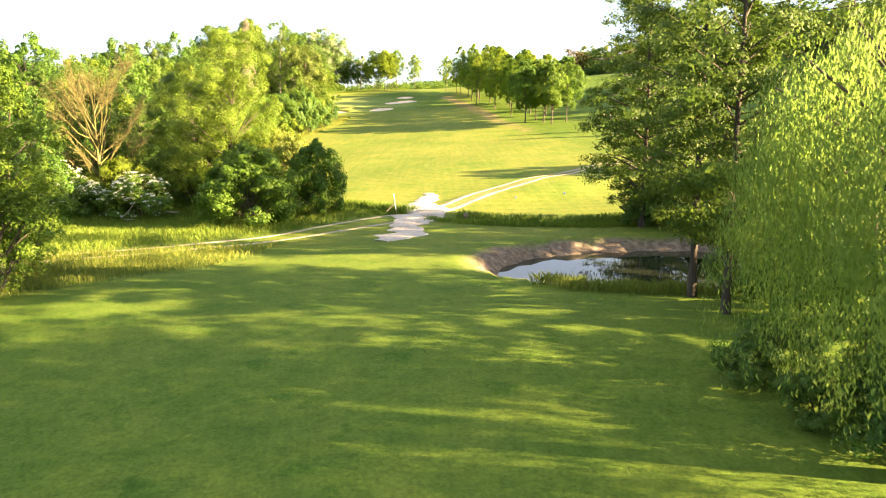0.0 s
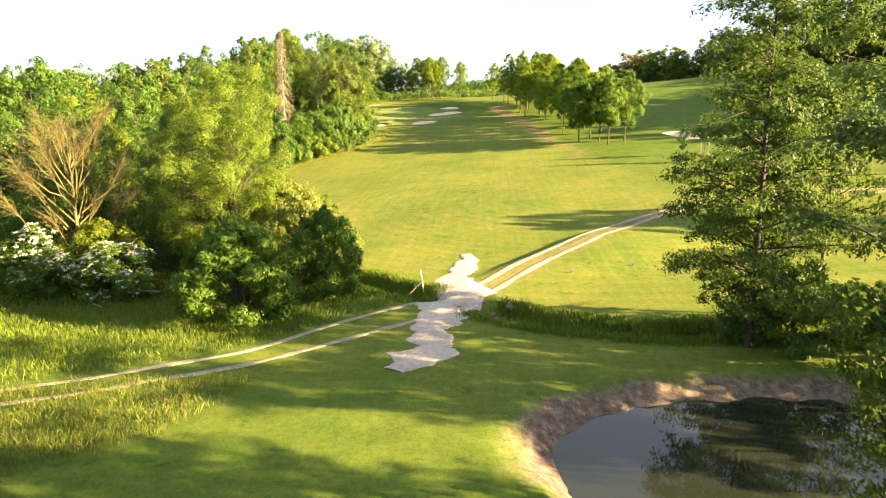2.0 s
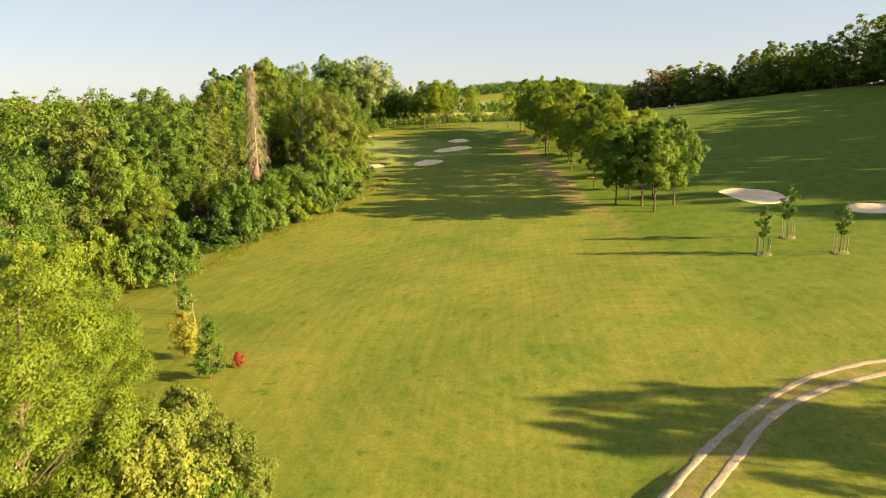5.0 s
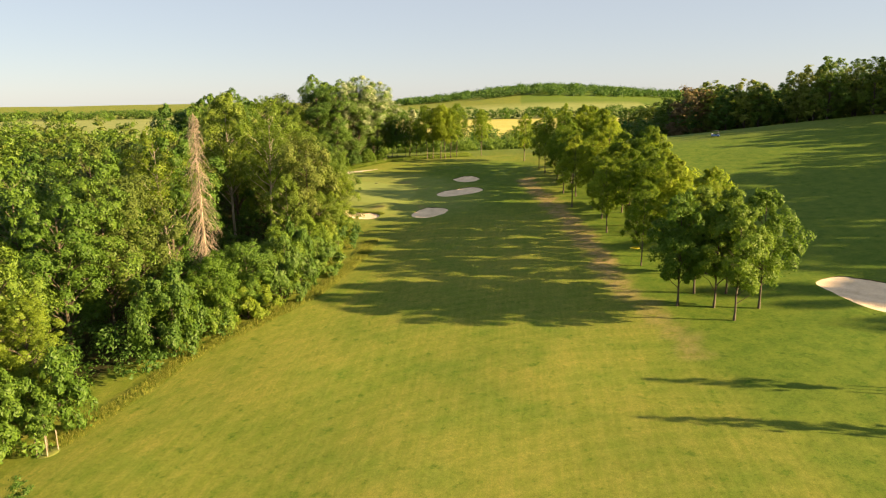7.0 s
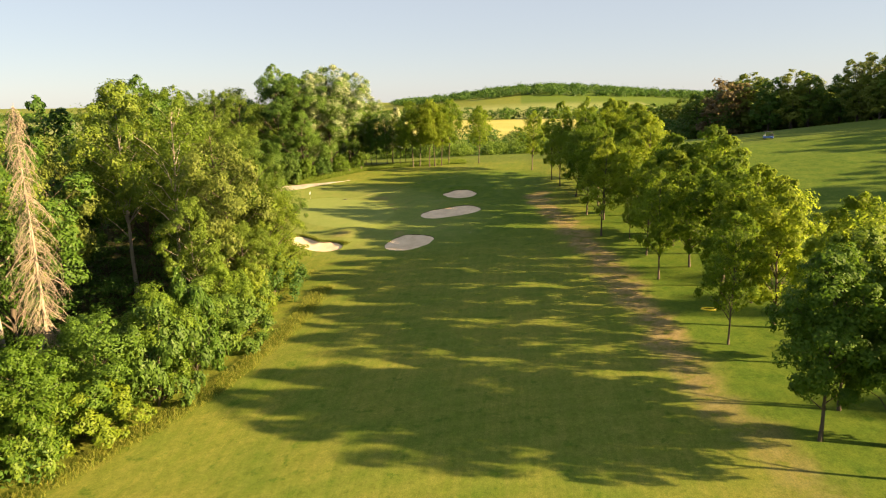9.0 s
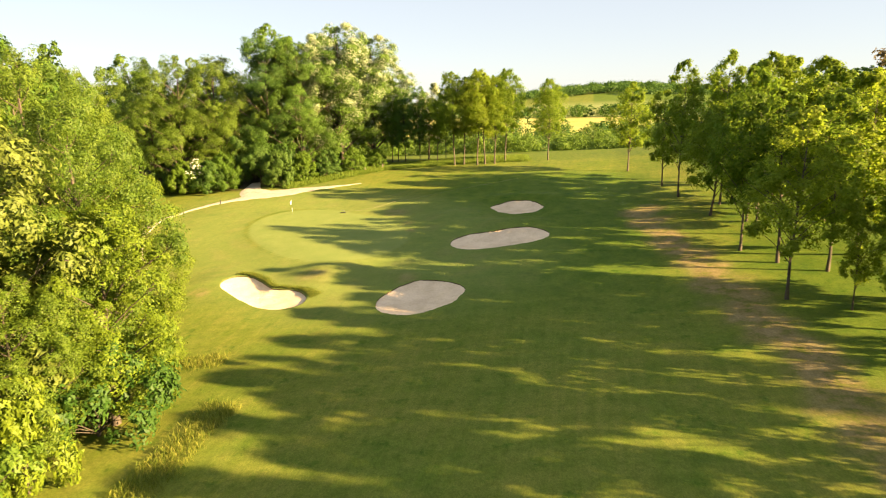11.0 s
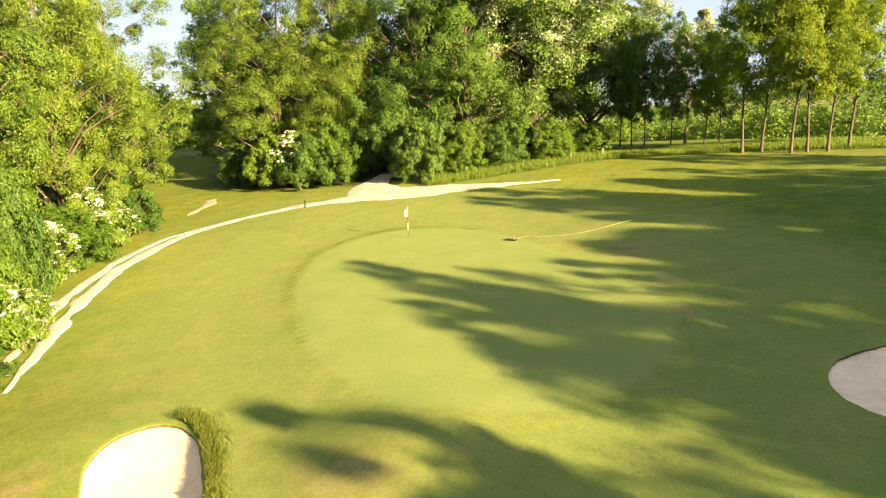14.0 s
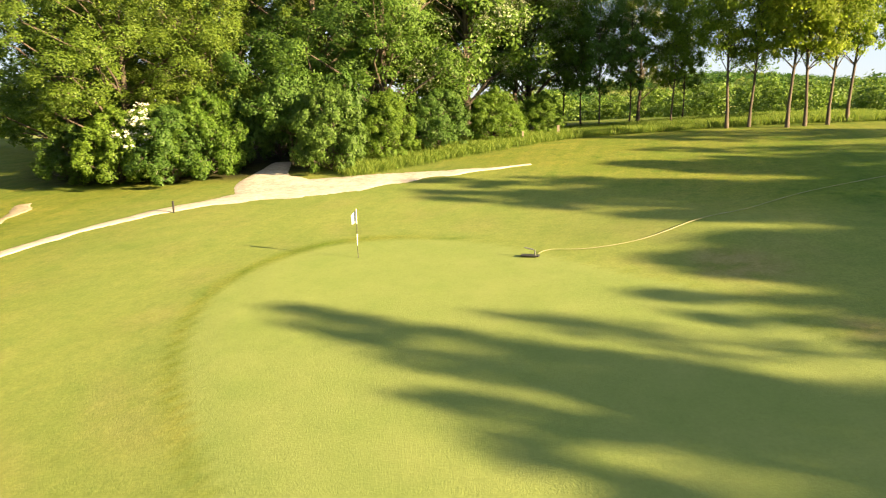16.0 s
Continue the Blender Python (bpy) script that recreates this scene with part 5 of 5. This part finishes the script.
def bunker(spec, seed):
    """Sand dished below the turf, an earth face round it, and a turf lip that overhangs."""
    cx, cy, _ = spec
    r = np.random.default_rng(seed)
    ob = new("sand_bunker", disc_mesh("sand_bunker", spec, 16, 1.03, lambda x, y, q: land(x, y) - 0.09 - 0.42 * np.clip(1 - q * q, 0, 1) + 0.03 * np.sin(x * 2.1) * np.sin(y * 1.7) + r.normal(0, 0.012, len(x)), M_SAND))
    tagged(ob, "sand bunker of pale raked sand with a turf lip", "bunker", "bunkers")
    seg = 180
    th = np.arange(seg) / seg * 2 * math.pi
    er = 1 / blob(cx + np.cos(th), cy + np.sin(th), spec)
    jag = np.convolve(np.concatenate([r.normal(0, 1, seg)] * 3), np.ones(3) / 3, "same")[seg: 2 * seg] * 0.05

    def at_ring(off, dz, wild=1.0):
        x, y = cx + np.cos(th) * (er + off + jag * wild), cy + np.sin(th) * (er + off + jag * wild)
        return np.stack([x, y, land(x, y) + dz], 1)

    turf_rows = [at_ring(o, d, w) for o, d, w in ((-0.08, -0.012, 1.0), (-0.05, 0.006, 1.0), (0.06, 0.012, 0.8), (0.3, 0.012, 0.3), (0.8, 0.012, 0), (1.3, 0.010, 0), (1.8, 0.006, 0))]
    lip = ring_mesh("lip", turf_rows, M_TURF)
    xy = np.concatenate(turf_rows)
    for key in zones:
        lip.attributes.new(key, "FLOAT", "POINT").data.foreach_set("value", np.ascontiguousarray(zone_at(key, xy[:, 0], xy[:, 1]), np.float32))
    part("lip", lip, ob, "rough turf lip")
    part("earth_face", ring_mesh("earth_face", [at_ring(o, d) for o, d in ((-0.14, -0.30), (-0.06, -0.16), (-0.06, -0.08), (-0.075, -0.015))], M_SOIL), ob, "thin face of dark earth")
    return ob


def lip_turf(n, l, bsdf, out):
    t = noise_tex(n, l, 3.0, 6, 0.7)
    l.new(ramp(n, l, t.outputs["Fac"], (0.3, (0.060, 0.090, 0.014)), (0.55, (0.110, 0.135, 0.020)), (0.75, (0.170, 0.165, 0.036))), bsdf.inputs["Base Color"])
    bsdf.inputs["Roughness"].default_value = 0.9
    bump(n, l, t.outputs["Fac"], 0.8, 0.06, bsdf)


M_TURF_LIP = material("lip_turf", lip_turf)
for i, spec in enumerate(BUNKERS):
    bunker(spec, 300 + i)

RUT_A = [(-3.4, 62.0), (0.0, 68.5), (4.1, 75.5), (8.5, 82.6), (14.3, 91.5), (20.9, 98.8), (27.4, 103.3), (37.2, 106.2), (60, 109)]
RUT_B = [(-1.0, 63.0), (2.6, 69.5), (6.3, 75.5), (10.6, 82.2), (15.6, 89.8), (19.9, 95.7), (26.3, 100.4), (35.9, 103.6), (60, 106.5)]
RUT_C = [(-2.0, 64.5), (-4.6, 62.9), (-8.8, 58.6), (-13.5, 52.6), (-17.7, 49.6), (-23.0, 46.0), (-40, 38)]
RUT_D = [(-2.0, 60.0), (-4.5, 58.2), (-8.0, 54.8), (-12.8, 50.1), (-17.3, 47.2), (-22.5, 43.8), (-40, 35.5)]
for i, (pts, w) in enumerate(((RUT_A, 0.7), (RUT_B, 0.74), (RUT_C, 0.5), (RUT_D, 0.55))):
    tagged(new("track_rut", ribbon("track_rut", pts, w, M_CHALK, 0.02, 0.3, 400 + i)), "pale chalky wheel rut of a farm track", "track", "wheel ruts", kind="structure")
tagged(new("gravel_crossing", ribbon("gravel_crossing", [(-4.6, 49.0), (-3.0, 51.5), (-3.0, 54.5), (-2.9, 58.0), (-2.0, 62.5), (-1.7, 66.5), (-2.0, 71.0), (-1.9, 75.5), (-1.2, 80.5)], (1.6, 3.8, 2.4, 2.9, 3.6, 3.6, 2.6, 2.3, 1.4), M_GRAVEL, 0.06, 1.0, 410)), "white gravel laid over the stream crossing", "gravel", kind="structure")
tagged(new("cart_path", ribbon("cart_path", [(-53.0, 240.9), (-56.8, 245.3), (-61.0, 250.4), (-64.3, 256.0), (-66.0, 261.5), (-65.9, 265.5), (-64.2, 269.2), (-61.8, 272.5), (-59.0, 275.2), (-55.6, 278.0), (-51.0, 280.0), (-47.5, 281.2), (-44.5, 282.4), (-42.0, 283.6)],
                                        (0.3, 0.85, 1.2, 1.2, 1.25, 1.3, 1.2, 1.4, 3.0, 6.2, 4.0, 1.9, 0.5, 0.12), M_PATH, 0.04, 0.6, 411)), "pale chalk cart path round the green", "path", kind="structure")
tagged(new("cart_path", ribbon("cart_path", [(-57.5, 277.6), (-59.6, 279.9), (-60.8, 281.6), (-61.6, 284.0), (-62.6, 287.0)], (5.6, 4.6, 3.4, 2.4, 1.6), M_PATH, 0.06, 0.1, 412)), "pale chalk path running into the wood", "path", kind="structure")
tagged(new("cart_path", ribbon("cart_path", [(-55.2, 241.6), (-58.2, 244.9), (-62.2, 249.9), (-65.5, 255.6), (-67.1, 260.6), (-66.9, 263.6), (-66.3, 265.2)], (0.25, 0.6, 0.75, 0.7, 0.55, 0.4, 0.15), M_PATH, 0.035, 0.6, 414)), "second wheel line of the chalk cart path", "path", kind="structure")
tagged(new("bare_patch", ribbon("bare_patch", [(-72.5, 268.5), (-73.5, 271.5), (-75.0, 274.5)], (0.15, 0.9, 0.15), M_CHALK, 0.015, 1.7, 413)), "worn chalky patch in the grass", "bare ground", kind="structure")


# ---- long grass ----
def blades(name, pts, h, width, mat, label, seed, per=4, spread=0.25):
    r = np.random.default_rng(seed)
    p = np.repeat(np.array(pts, float), per, axis=0)
    n = len(p)
    p = p + r.normal(0, spread, (n, 2))
    z = terrain(p[:, 0], p[:, 1])
    a = r.uniform(0, 2 * math.pi, n)
    hh = h * r.uniform(0.5, 1.3, n)
    lean = r.normal(0, 0.24, (n, 2)) * hh[:, None]
    w = width * r.uniform(0.6, 1.4, n)
    sx, sy = np.cos(a) * w, np.sin(a) * w
    b0 = np.stack([p[:, 0] - sx, p[:, 1] - sy, z - 0.03], 1)
    b1 = np.stack([p[:, 0] + sx, p[:, 1] + sy, z - 0.03], 1)
    m = np.stack([p[:, 0] + lean[:, 0] * 0.4 + sx * 0.7, p[:, 1] + lean[:, 1] * 0.4 + sy * 0.7, z + hh * 0.6], 1)
    t = np.stack([p[:, 0] + lean[:, 0], p[:, 1] + lean[:, 1], z + hh], 1)
    i = np.arange(n)[:, None] * 4
    f = np.concatenate([i + [0, 1, 2], i + [0, 2, 3]], 0)
    return tagged(new(name, mesh_from(name, np.stack([b0, b1, m, t], 1).reshape(-1, 3), f, mat)), label, "grass", kind="stuff")


def sown(poly, density, seed, keep=None):
    r = np.random.default_rng(seed)
    xs, ys = [p[0] for p in poly], [p[1] for p in poly]
    n = int((max(xs) - min(xs)) * (max(ys) - min(ys)) * density)
    x, y = r.uniform(min(xs), max(xs), n), r.uniform(min(ys), max(ys), n)
    ok = inside(x, y, poly)
    if keep is not None:
        ok &= keep(x, y)
    return np.stack([x[ok], y[ok]], 1)


def beside(pts, gap_in, gap_out, density, seed):
    c = resample(pts, 0.5)
    r = np.random.default_rng(seed)
    n = int(len(c) * 0.5 * density)
    i = r.integers(0, len(c), n)
    d = np.gradient(c, axis=0)
    d /= np.linalg.norm(d, axis=1)[:, None]
    nrm = np.stack([-d[:, 1], d[:, 0]], 1)
    return c[i] + nrm[i] * (r.uniform(gap_in, gap_out, n))[:, None]


blades("meadow_grass", sown(meadow, 18, 501), 0.38, 0.007, M_GRASS, "tall seeding grass beside the fairway", 502)
blades("meadow_grass", sown(reeds, 13, 503, lambda x, y: np.minimum(line_gap(x, y, RUT_C), line_gap(x, y, RUT_D)) > 0.8), 0.42, 0.014, M_REED, "rank green growth by the stream", 504)
for k, pts in enumerate((DITCH_W, DITCH_E)):
    blades("bank_grass", np.concatenate([beside(pts, 0.3, 2.4, 90, 505 + k), beside(pts, -2.4, -0.3, 90, 507 + k)]), 0.46, 0.016, M_REED, "lush grass on the banks of the ditch", 509 + k)
th = np.linspace(math.radians(222), math.radians(310), 40)
pond_near = [(12.3 + math.cos(a) * 9.2, 40.2 + math.sin(a) * 9.4) for a in th]
blades("pond_grass", beside(pond_near, -1.3, 0.9, 120, 512), 0.55, 0.008, M_GRASS, "tall grass along the near bank of the pond", 513)
blades("wood_grass", np.concatenate([beside([(-49, 143), (-46.5, 155), (-44, 165), (-39, 174), (-34, 184), (-30.5, 200), (-30, 214)], -1.8, 0.8, 60, 514), beside([(-33.5, 221), (-41, 220.5), (-53, 235), (-68, 252), (-80, 269)], -1.4, 0.9, 60, 515)]), 0.42, 0.014, M_GRASS, "uncut grass along the foot of the wood", 516)
blades("wood_grass", beside([(-55.5, 283.0), (-52, 286), (-46.5, 291.5), (-41.5, 297.0), (-30, 301), (-16, 303)], -2.5, 5.0, 480, 517), 0.46, 0.006, M_REED, "uncut grass along the foot of the wood", 518)
fringe = [(-31.6, 236.4), (-33.2, 237.4), (-35.4, 237.9), (-37.2, 238.4), (-38.6, 239.9), (-40.5, 241.4), (-42.2, 242.0)]
blades("bunker_fringe", beside(fringe, -0.2, 0.8, 560, 519), 0.24, 0.005, M_GRASS, "shaggy grass on the lip of the bunker", 520)


# ---- small things ----
def solid(bm, name, mat, bevel=0.0):
    if bevel:
        bmesh.ops.bevel(bm, geom=list(bm.edges), offset=bevel, segments=2, affect="EDGES", profile=0.6)
    me = bpy.data.meshes.new(name)
    bm.to_mesh(me)
    bm.free()
    me.materials.append(mat)
    return me


def box_mesh(name, mat, size, at=(0, 0, 0), bevel=0.02, rot=None):
    bm = bmesh.new()
    bmesh.ops.create_cube(bm, size=1, matrix=Matrix.Translation(at) @ (rot or Matrix()) @ Matrix.Diagonal((*size, 1)))
    return solid(bm, name, mat, bevel)


def pole_mesh(name, mat, a, b, r0, r1=None, sides=10):
    a, b = np.array(a, float), np.array(b, float)
    co, f = tube(np.stack([a, a * 0.5 + b * 0.5, b]), [r0, (r0 + (r1 or r0)) / 2, r1 or r0], sides)
    me = bpy.data.meshes.new(name)
    n = len(co)
    me.from_pydata([tuple(c) for c in co], [], [tuple(int(k) for k in q) for q in f] + [tuple(range(sides)), tuple(range(n - 1, n - 1 - sides, -1))])
    me.materials.append(mat)
    return me


# flag in its hole
flag = thing("golf_flag", -46.1, 264.6, "white flag on a striped pole in the green", "flag")
for k, (z0, z1, mat, lab) in enumerate(((0, 0.55, M_BLACK, "dark pole band"), (0.55, 1.05, M_WHITE, "white pole band"), (1.05, 1.5, M_BLACK, "dark pole band"), (1.5, 2.15, M_WHITE, "white pole band"))):
    part("pole_band", pole_mesh("pole_band", mat, (0, 0, z0), (0, 0, z1), 0.018), flag, lab)
us, vs = np.linspace(0, 1, 9), np.linspace(0, 1, 7)
fc = [[-0.02 - 0.20 * u, 0.05 * math.sin(u * 5) + 0.03 * v, 2.13 - 0.06 * v - 0.50 * v * (1 - 0.3 * u) - 0.28 * u] for u in us for v in vs]
cloth = mesh_from("cloth", np.array(fc), grid_faces(9, 7), M_WHITE, True)
part("cloth", cloth, flag, "limp white cloth")

# sprinkler with its hose
spr = thing("lawn_sprinkler", -38.7, 265.2, "low sprinkler sledge standing on the green", "sprinkler")
part("sledge", box_mesh("sledge", M_BLACK, (0.75, 0.32, 0.05), (0, 0, 0.06)), spr)
part("riser", pole_mesh("riser", M_STEEL, (0.2, 0, 0.05), (0.2, 0, 0.30), 0.03), spr)
part("nozzle", pole_mesh("nozzle", M_STEEL, (0.15, 0, 0.30), (-0.25, 0, 0.38), 0.03, 0.018), spr)
hose_line = resample([(-38.4, 265.4), (-38.0, 266.0), (-36.3, 266.2), (-33.6, 267.6), (-30.4, 271.3), (-26.8, 275.4), (-22.0, 279.2), (-16.0, 283.5)], 0.4)
hz = terrain(hose_line[:, 0], hose_line[:, 1]) + 0.07
tagged(new("garden_hose", tubes("garden_hose", [(np.column_stack([hose_line, hz]), np.full(len(hz), 0.012), 6)], M_HOSE)), "long pale hose trailing over the grass", "hose")


def rake(x, y, turn, z):
    ob = thing("bunker_rake", x, y, "rake lying on the bunker sand", "rake", "rakes", z)
    ob.rotation_euler = (0, 0, turn)
    part("handle", pole_mesh("handle", M_STAKE, (0, 0, 0.06), (1.5, 0, 0.06), 0.02), ob)
    part("head", box_mesh("head", M_BLACK, (0.06, 0.6, 0.05), (0, 0, 0.06), 0.01), ob)
    part("teeth", box_mesh("teeth", M_BLACK, (0.03, 0.56, 0.06), (0, 0, 0.02), 0.005), ob)


rake(-19.1, 231.9, -1.0, float(land(-19.1, 231.9)) - 0.25)
rake(-40.2, 236.6, -1.2, float(land(-40.2, 236.6)) - 0.46)


def stake_post(name, x, y, h, lean, mat, label, w=0.09):
    ob = thing(name, x, y, label, "post")
    part("shaft", box_mesh("shaft", mat, (w, w, h), (0, 0, h / 2 - 0.1), 0.012), ob)
    part("cap", box_mesh("cap", mat, (w * 1.15, w * 1.15, 0.04), (0, 0, h - 0.08), 0.01), ob)
    ob.rotation_euler = lean
    return ob


stake_post("marker_post", -61.2, 271.8, 0.75, (0, 0, 0.3), M_BLACK, "short dark marker post beside the cart path", 0.10)
stake_post("wooden_post", -42.0, 296.6, 1.0, (0, 0, 0.2), M_STAKE, "stout pale wooden post at the wood's edge", 0.18)
stake_post("wooden_post", -44.4, 293.5, 0.9, (0, 0, 0.5), M_STAKE, "short wooden post in the uncut grass", 0.12)
wp = stake_post("marker_post", -4.6, 67.0, 1.9, (0.0, -0.12, 0), M_WHITE, "white leaning marker post by the ditch", 0.09)
brace = pole_mesh("brace", M_STAKE, (0.1, 0, 1.0), (-1.1, -0.2, 0.05), 0.05)
part("brace", brace, wp, "weathered wooden brace")


def tee_marker(x, y):
    ob = thing("tee_marker", x, y, "small dark blue tee marker with a grey top", "tee marker", "tee markers")
    part("peg", pole_mesh("peg", M_STAKE, (0, 0, -0.1), (0, 0, 0.12), 0.07), ob)
    part("block", box_mesh("block", M_BLUE, (0.22, 0.20, 0.12), (0, 0, 0.16), 0.03), ob, "dark blue block")
    part("top_plate", box_mesh("top_plate", M_STEEL, (0.20, 0.18, 0.05), (0, 0, 0.25), 0.015), ob, "grey metal top")


tee_marker(7.5, 70.9)
tee_marker(12.9, 72.9)


def staked_sapling(x, y, s):
    ob = thing("staked_sapling", x, y, "young tree tied between four wooden stakes", "tree", "staked saplings")
    for k, me in SAPLING[0].items():
        c = part(k, me, ob)
        c.scale, c.rotation_euler = (s, s, s), (0, 0, x)
    for a in range(4):
        px, py = math.cos(a * math.pi / 2 + 0.6) * 0.95, math.sin(a * math.pi / 2 + 0.6) * 0.95
        part("stake", pole_mesh("stake", M_STAKE, (px, py, -0.2), (px, py, 2.3), 0.06), ob, "pale round stake")
    d = terrain(x, y)
    th2 = np.arange(14) / 14 * 2 * math.pi
    rows2 = []
    for rr, hh in ((0.05, 0.10), (0.7, 0.10), (1.15, 0.02), (1.3, -0.15)):
        gx2, gy2 = np.cos(th2) * rr, np.sin(th2) * rr
        rows2.append(np.stack([gx2, gy2, terrain(x + gx2, y + gy2) - d + hh], 1))
    i = np.arange(3)[:, None] * 14
    j, k = np.arange(14)[None], (np.arange(14)[None] + 1) % 14
    part("grass_ring", mesh_from("grass_ring", np.concatenate(rows2), np.stack([i + j, i + 14 + j, i + 14 + k, i + k], -1).reshape(-1, 4), M_TURF_LIP, True), ob, "ring of uncut grass")


for x, y, s in [(34.6, 140.0, 1.15), (40.4, 147.2, 1.3), (43.6, 138.4, 1.15), (-36.7, 120.3, 1.1), (-48.5, 141.6, 0.9), (-40.5, 128.0, 1.0)]:
    staked_sapling(x, y, s)
plant("young_tree", tree_meshes(72, 6.2, 1.5, 0.5, "cone", 24, 6, 30, 0.14, 0.3, "dark", trunk_r=0.07), -27.7, 106.0, "narrow young tree beside the fairway", "tree")
plant("red_shrub", tree_meshes(73, 2.0, 0.75, 0.35, "egg", 14, 5, 20, 0.1, 0.18, "red", trunk_r=0.03), -25.9, 108.6, "small crimson-leaved shrub beside the fairway", "shrub", s=0.8)
plant("yellow_shrub", tree_meshes(74, 5.0, 1.6, 0.6, "egg", 24, 6, 30, 0.13, 0.3, "yellow", trunk_r=0.05), -33.0, 112.0, "golden-leaved shrub beside the wood", "shrub")


def golf_cart(x, y, turn):
    ob = thing("golf_cart", x, y, "dark golf cart with a black roof parked on the meadow", "golf cart")
    ob.rotation_euler = (0, 0, turn)
    part("body", box_mesh("body", M_BLUE, (2.3, 1.15, 0.42), (0, 0, 0.52), 0.12), ob)
    part("cowl", box_mesh("cowl", M_WHITE, (0.5, 1.05, 0.4), (0.85, 0, 0.86), 0.12), ob)
    part("seat", box_mesh("seat", M_BLACK, (0.55, 1.0, 0.18), (-0.25, 0, 0.80), 0.06), ob, "black seat")
    part("backrest", box_mesh("backrest", M_BLACK, (0.14, 1.0, 0.45), (-0.55, 0, 1.05), 0.05), ob, "black backrest")
    part("roof", box_mesh("roof", M_BLACK, (1.75, 1.2, 0.08), (-0.1, 0, 1.85), 0.03), ob, "black roof")
    part("bag_rack", box_mesh("bag_rack", M_BLACK, (0.35, 0.9, 0.7), (-1.0, 0, 0.95), 0.08), ob)
    for sx, sy in ((0.68, 0.52), (0.68, -0.52), (-0.85, 0.52), (-0.85, -0.52)):
        part("roof_post", pole_mesh("roof_post", M_STEEL, (sx, sy, 0.75), (sx * 0.9, sy, 1.83), 0.02), ob)
    for sx in (0.78, -0.78):
        for sy in (0.5, -0.5):
            w = part("wheel", pole_mesh("wheel", M_BLACK, (sx, sy - 0.1, 0.23), (sx, sy + 0.1, 0.23), 0.23, sides=18), ob, "black tyre")
            part("rim", pole_mesh("rim", M_STEEL, (sx, sy - 0.11, 0.23), (sx, sy + 0.11, 0.23), 0.12, sides=14), w)


golf_cart(58.5, 299.5, 2.9)
mat_y = thing("yellow_mat", 19.0, 199.5, "small yellow plastic ring lying in the grass", "plastic ring")
th3 = np.linspace(0, 2 * math.pi, 25)
part("ring", tubes("ring", [(np.stack([np.cos(th3) * 0.8, np.sin(th3) * 0.45, np.full(25, 0.1)], 1), np.full(25, 0.09), 6)], M_YELLOW), mat_y)

# fallen branches in the long grass
for pts, rad in (([(-29.5, 62.5, 0.2), (-28.4, 61.6, 0.9), (-27.6, 61.0, 1.7)], 0.06), ([(-29.0, 62.0, 0.15), (-27.5, 60.6, 0.3)], 0.05), ([(-27.8, 65.4, 0.35), (-25.2, 65.0, 0.4)], 0.13)):
    p = np.array(pts, float)
    p[:, 2] += terrain(p[:, 0], p[:, 1]) + 0.25
    tagged(new("fallen_branch", tubes("fallen_branch", [(p, np.linspace(rad, rad * 0.5, len(p)), 6)], M_BARK_PALE)), "bleached fallen branch in long grass", "branch", "fallen branches")

# rubble headwall where the stream leaves the crossing
r = np.random.default_rng(601)
head = thing("rubble_headwall", 0.6, 61.2, "tumbled stones and earth over the culvert", "rubble")
for k in range(34):
    bm = bmesh.new()
    bmesh.ops.create_icosphere(bm, subdivisions=2, radius=r.uniform(0.09, 0.27))
    for v in bm.verts:
        v.co *= 1 + 0.25 * noise.noise(v.co * 4 + Vector((k, 0, 0)))
    dx, dy = r.normal(0.4, 0.75), r.normal(0, 0.45)
    bmesh.ops.translate(bm, verts=bm.verts, vec=(dx, dy, tz(0.6 + dx, 61.2 + dy) - tz(0.6, 61.2) + 0.15))
    part("stone", solid(bm, "stone", M_STONE), head)
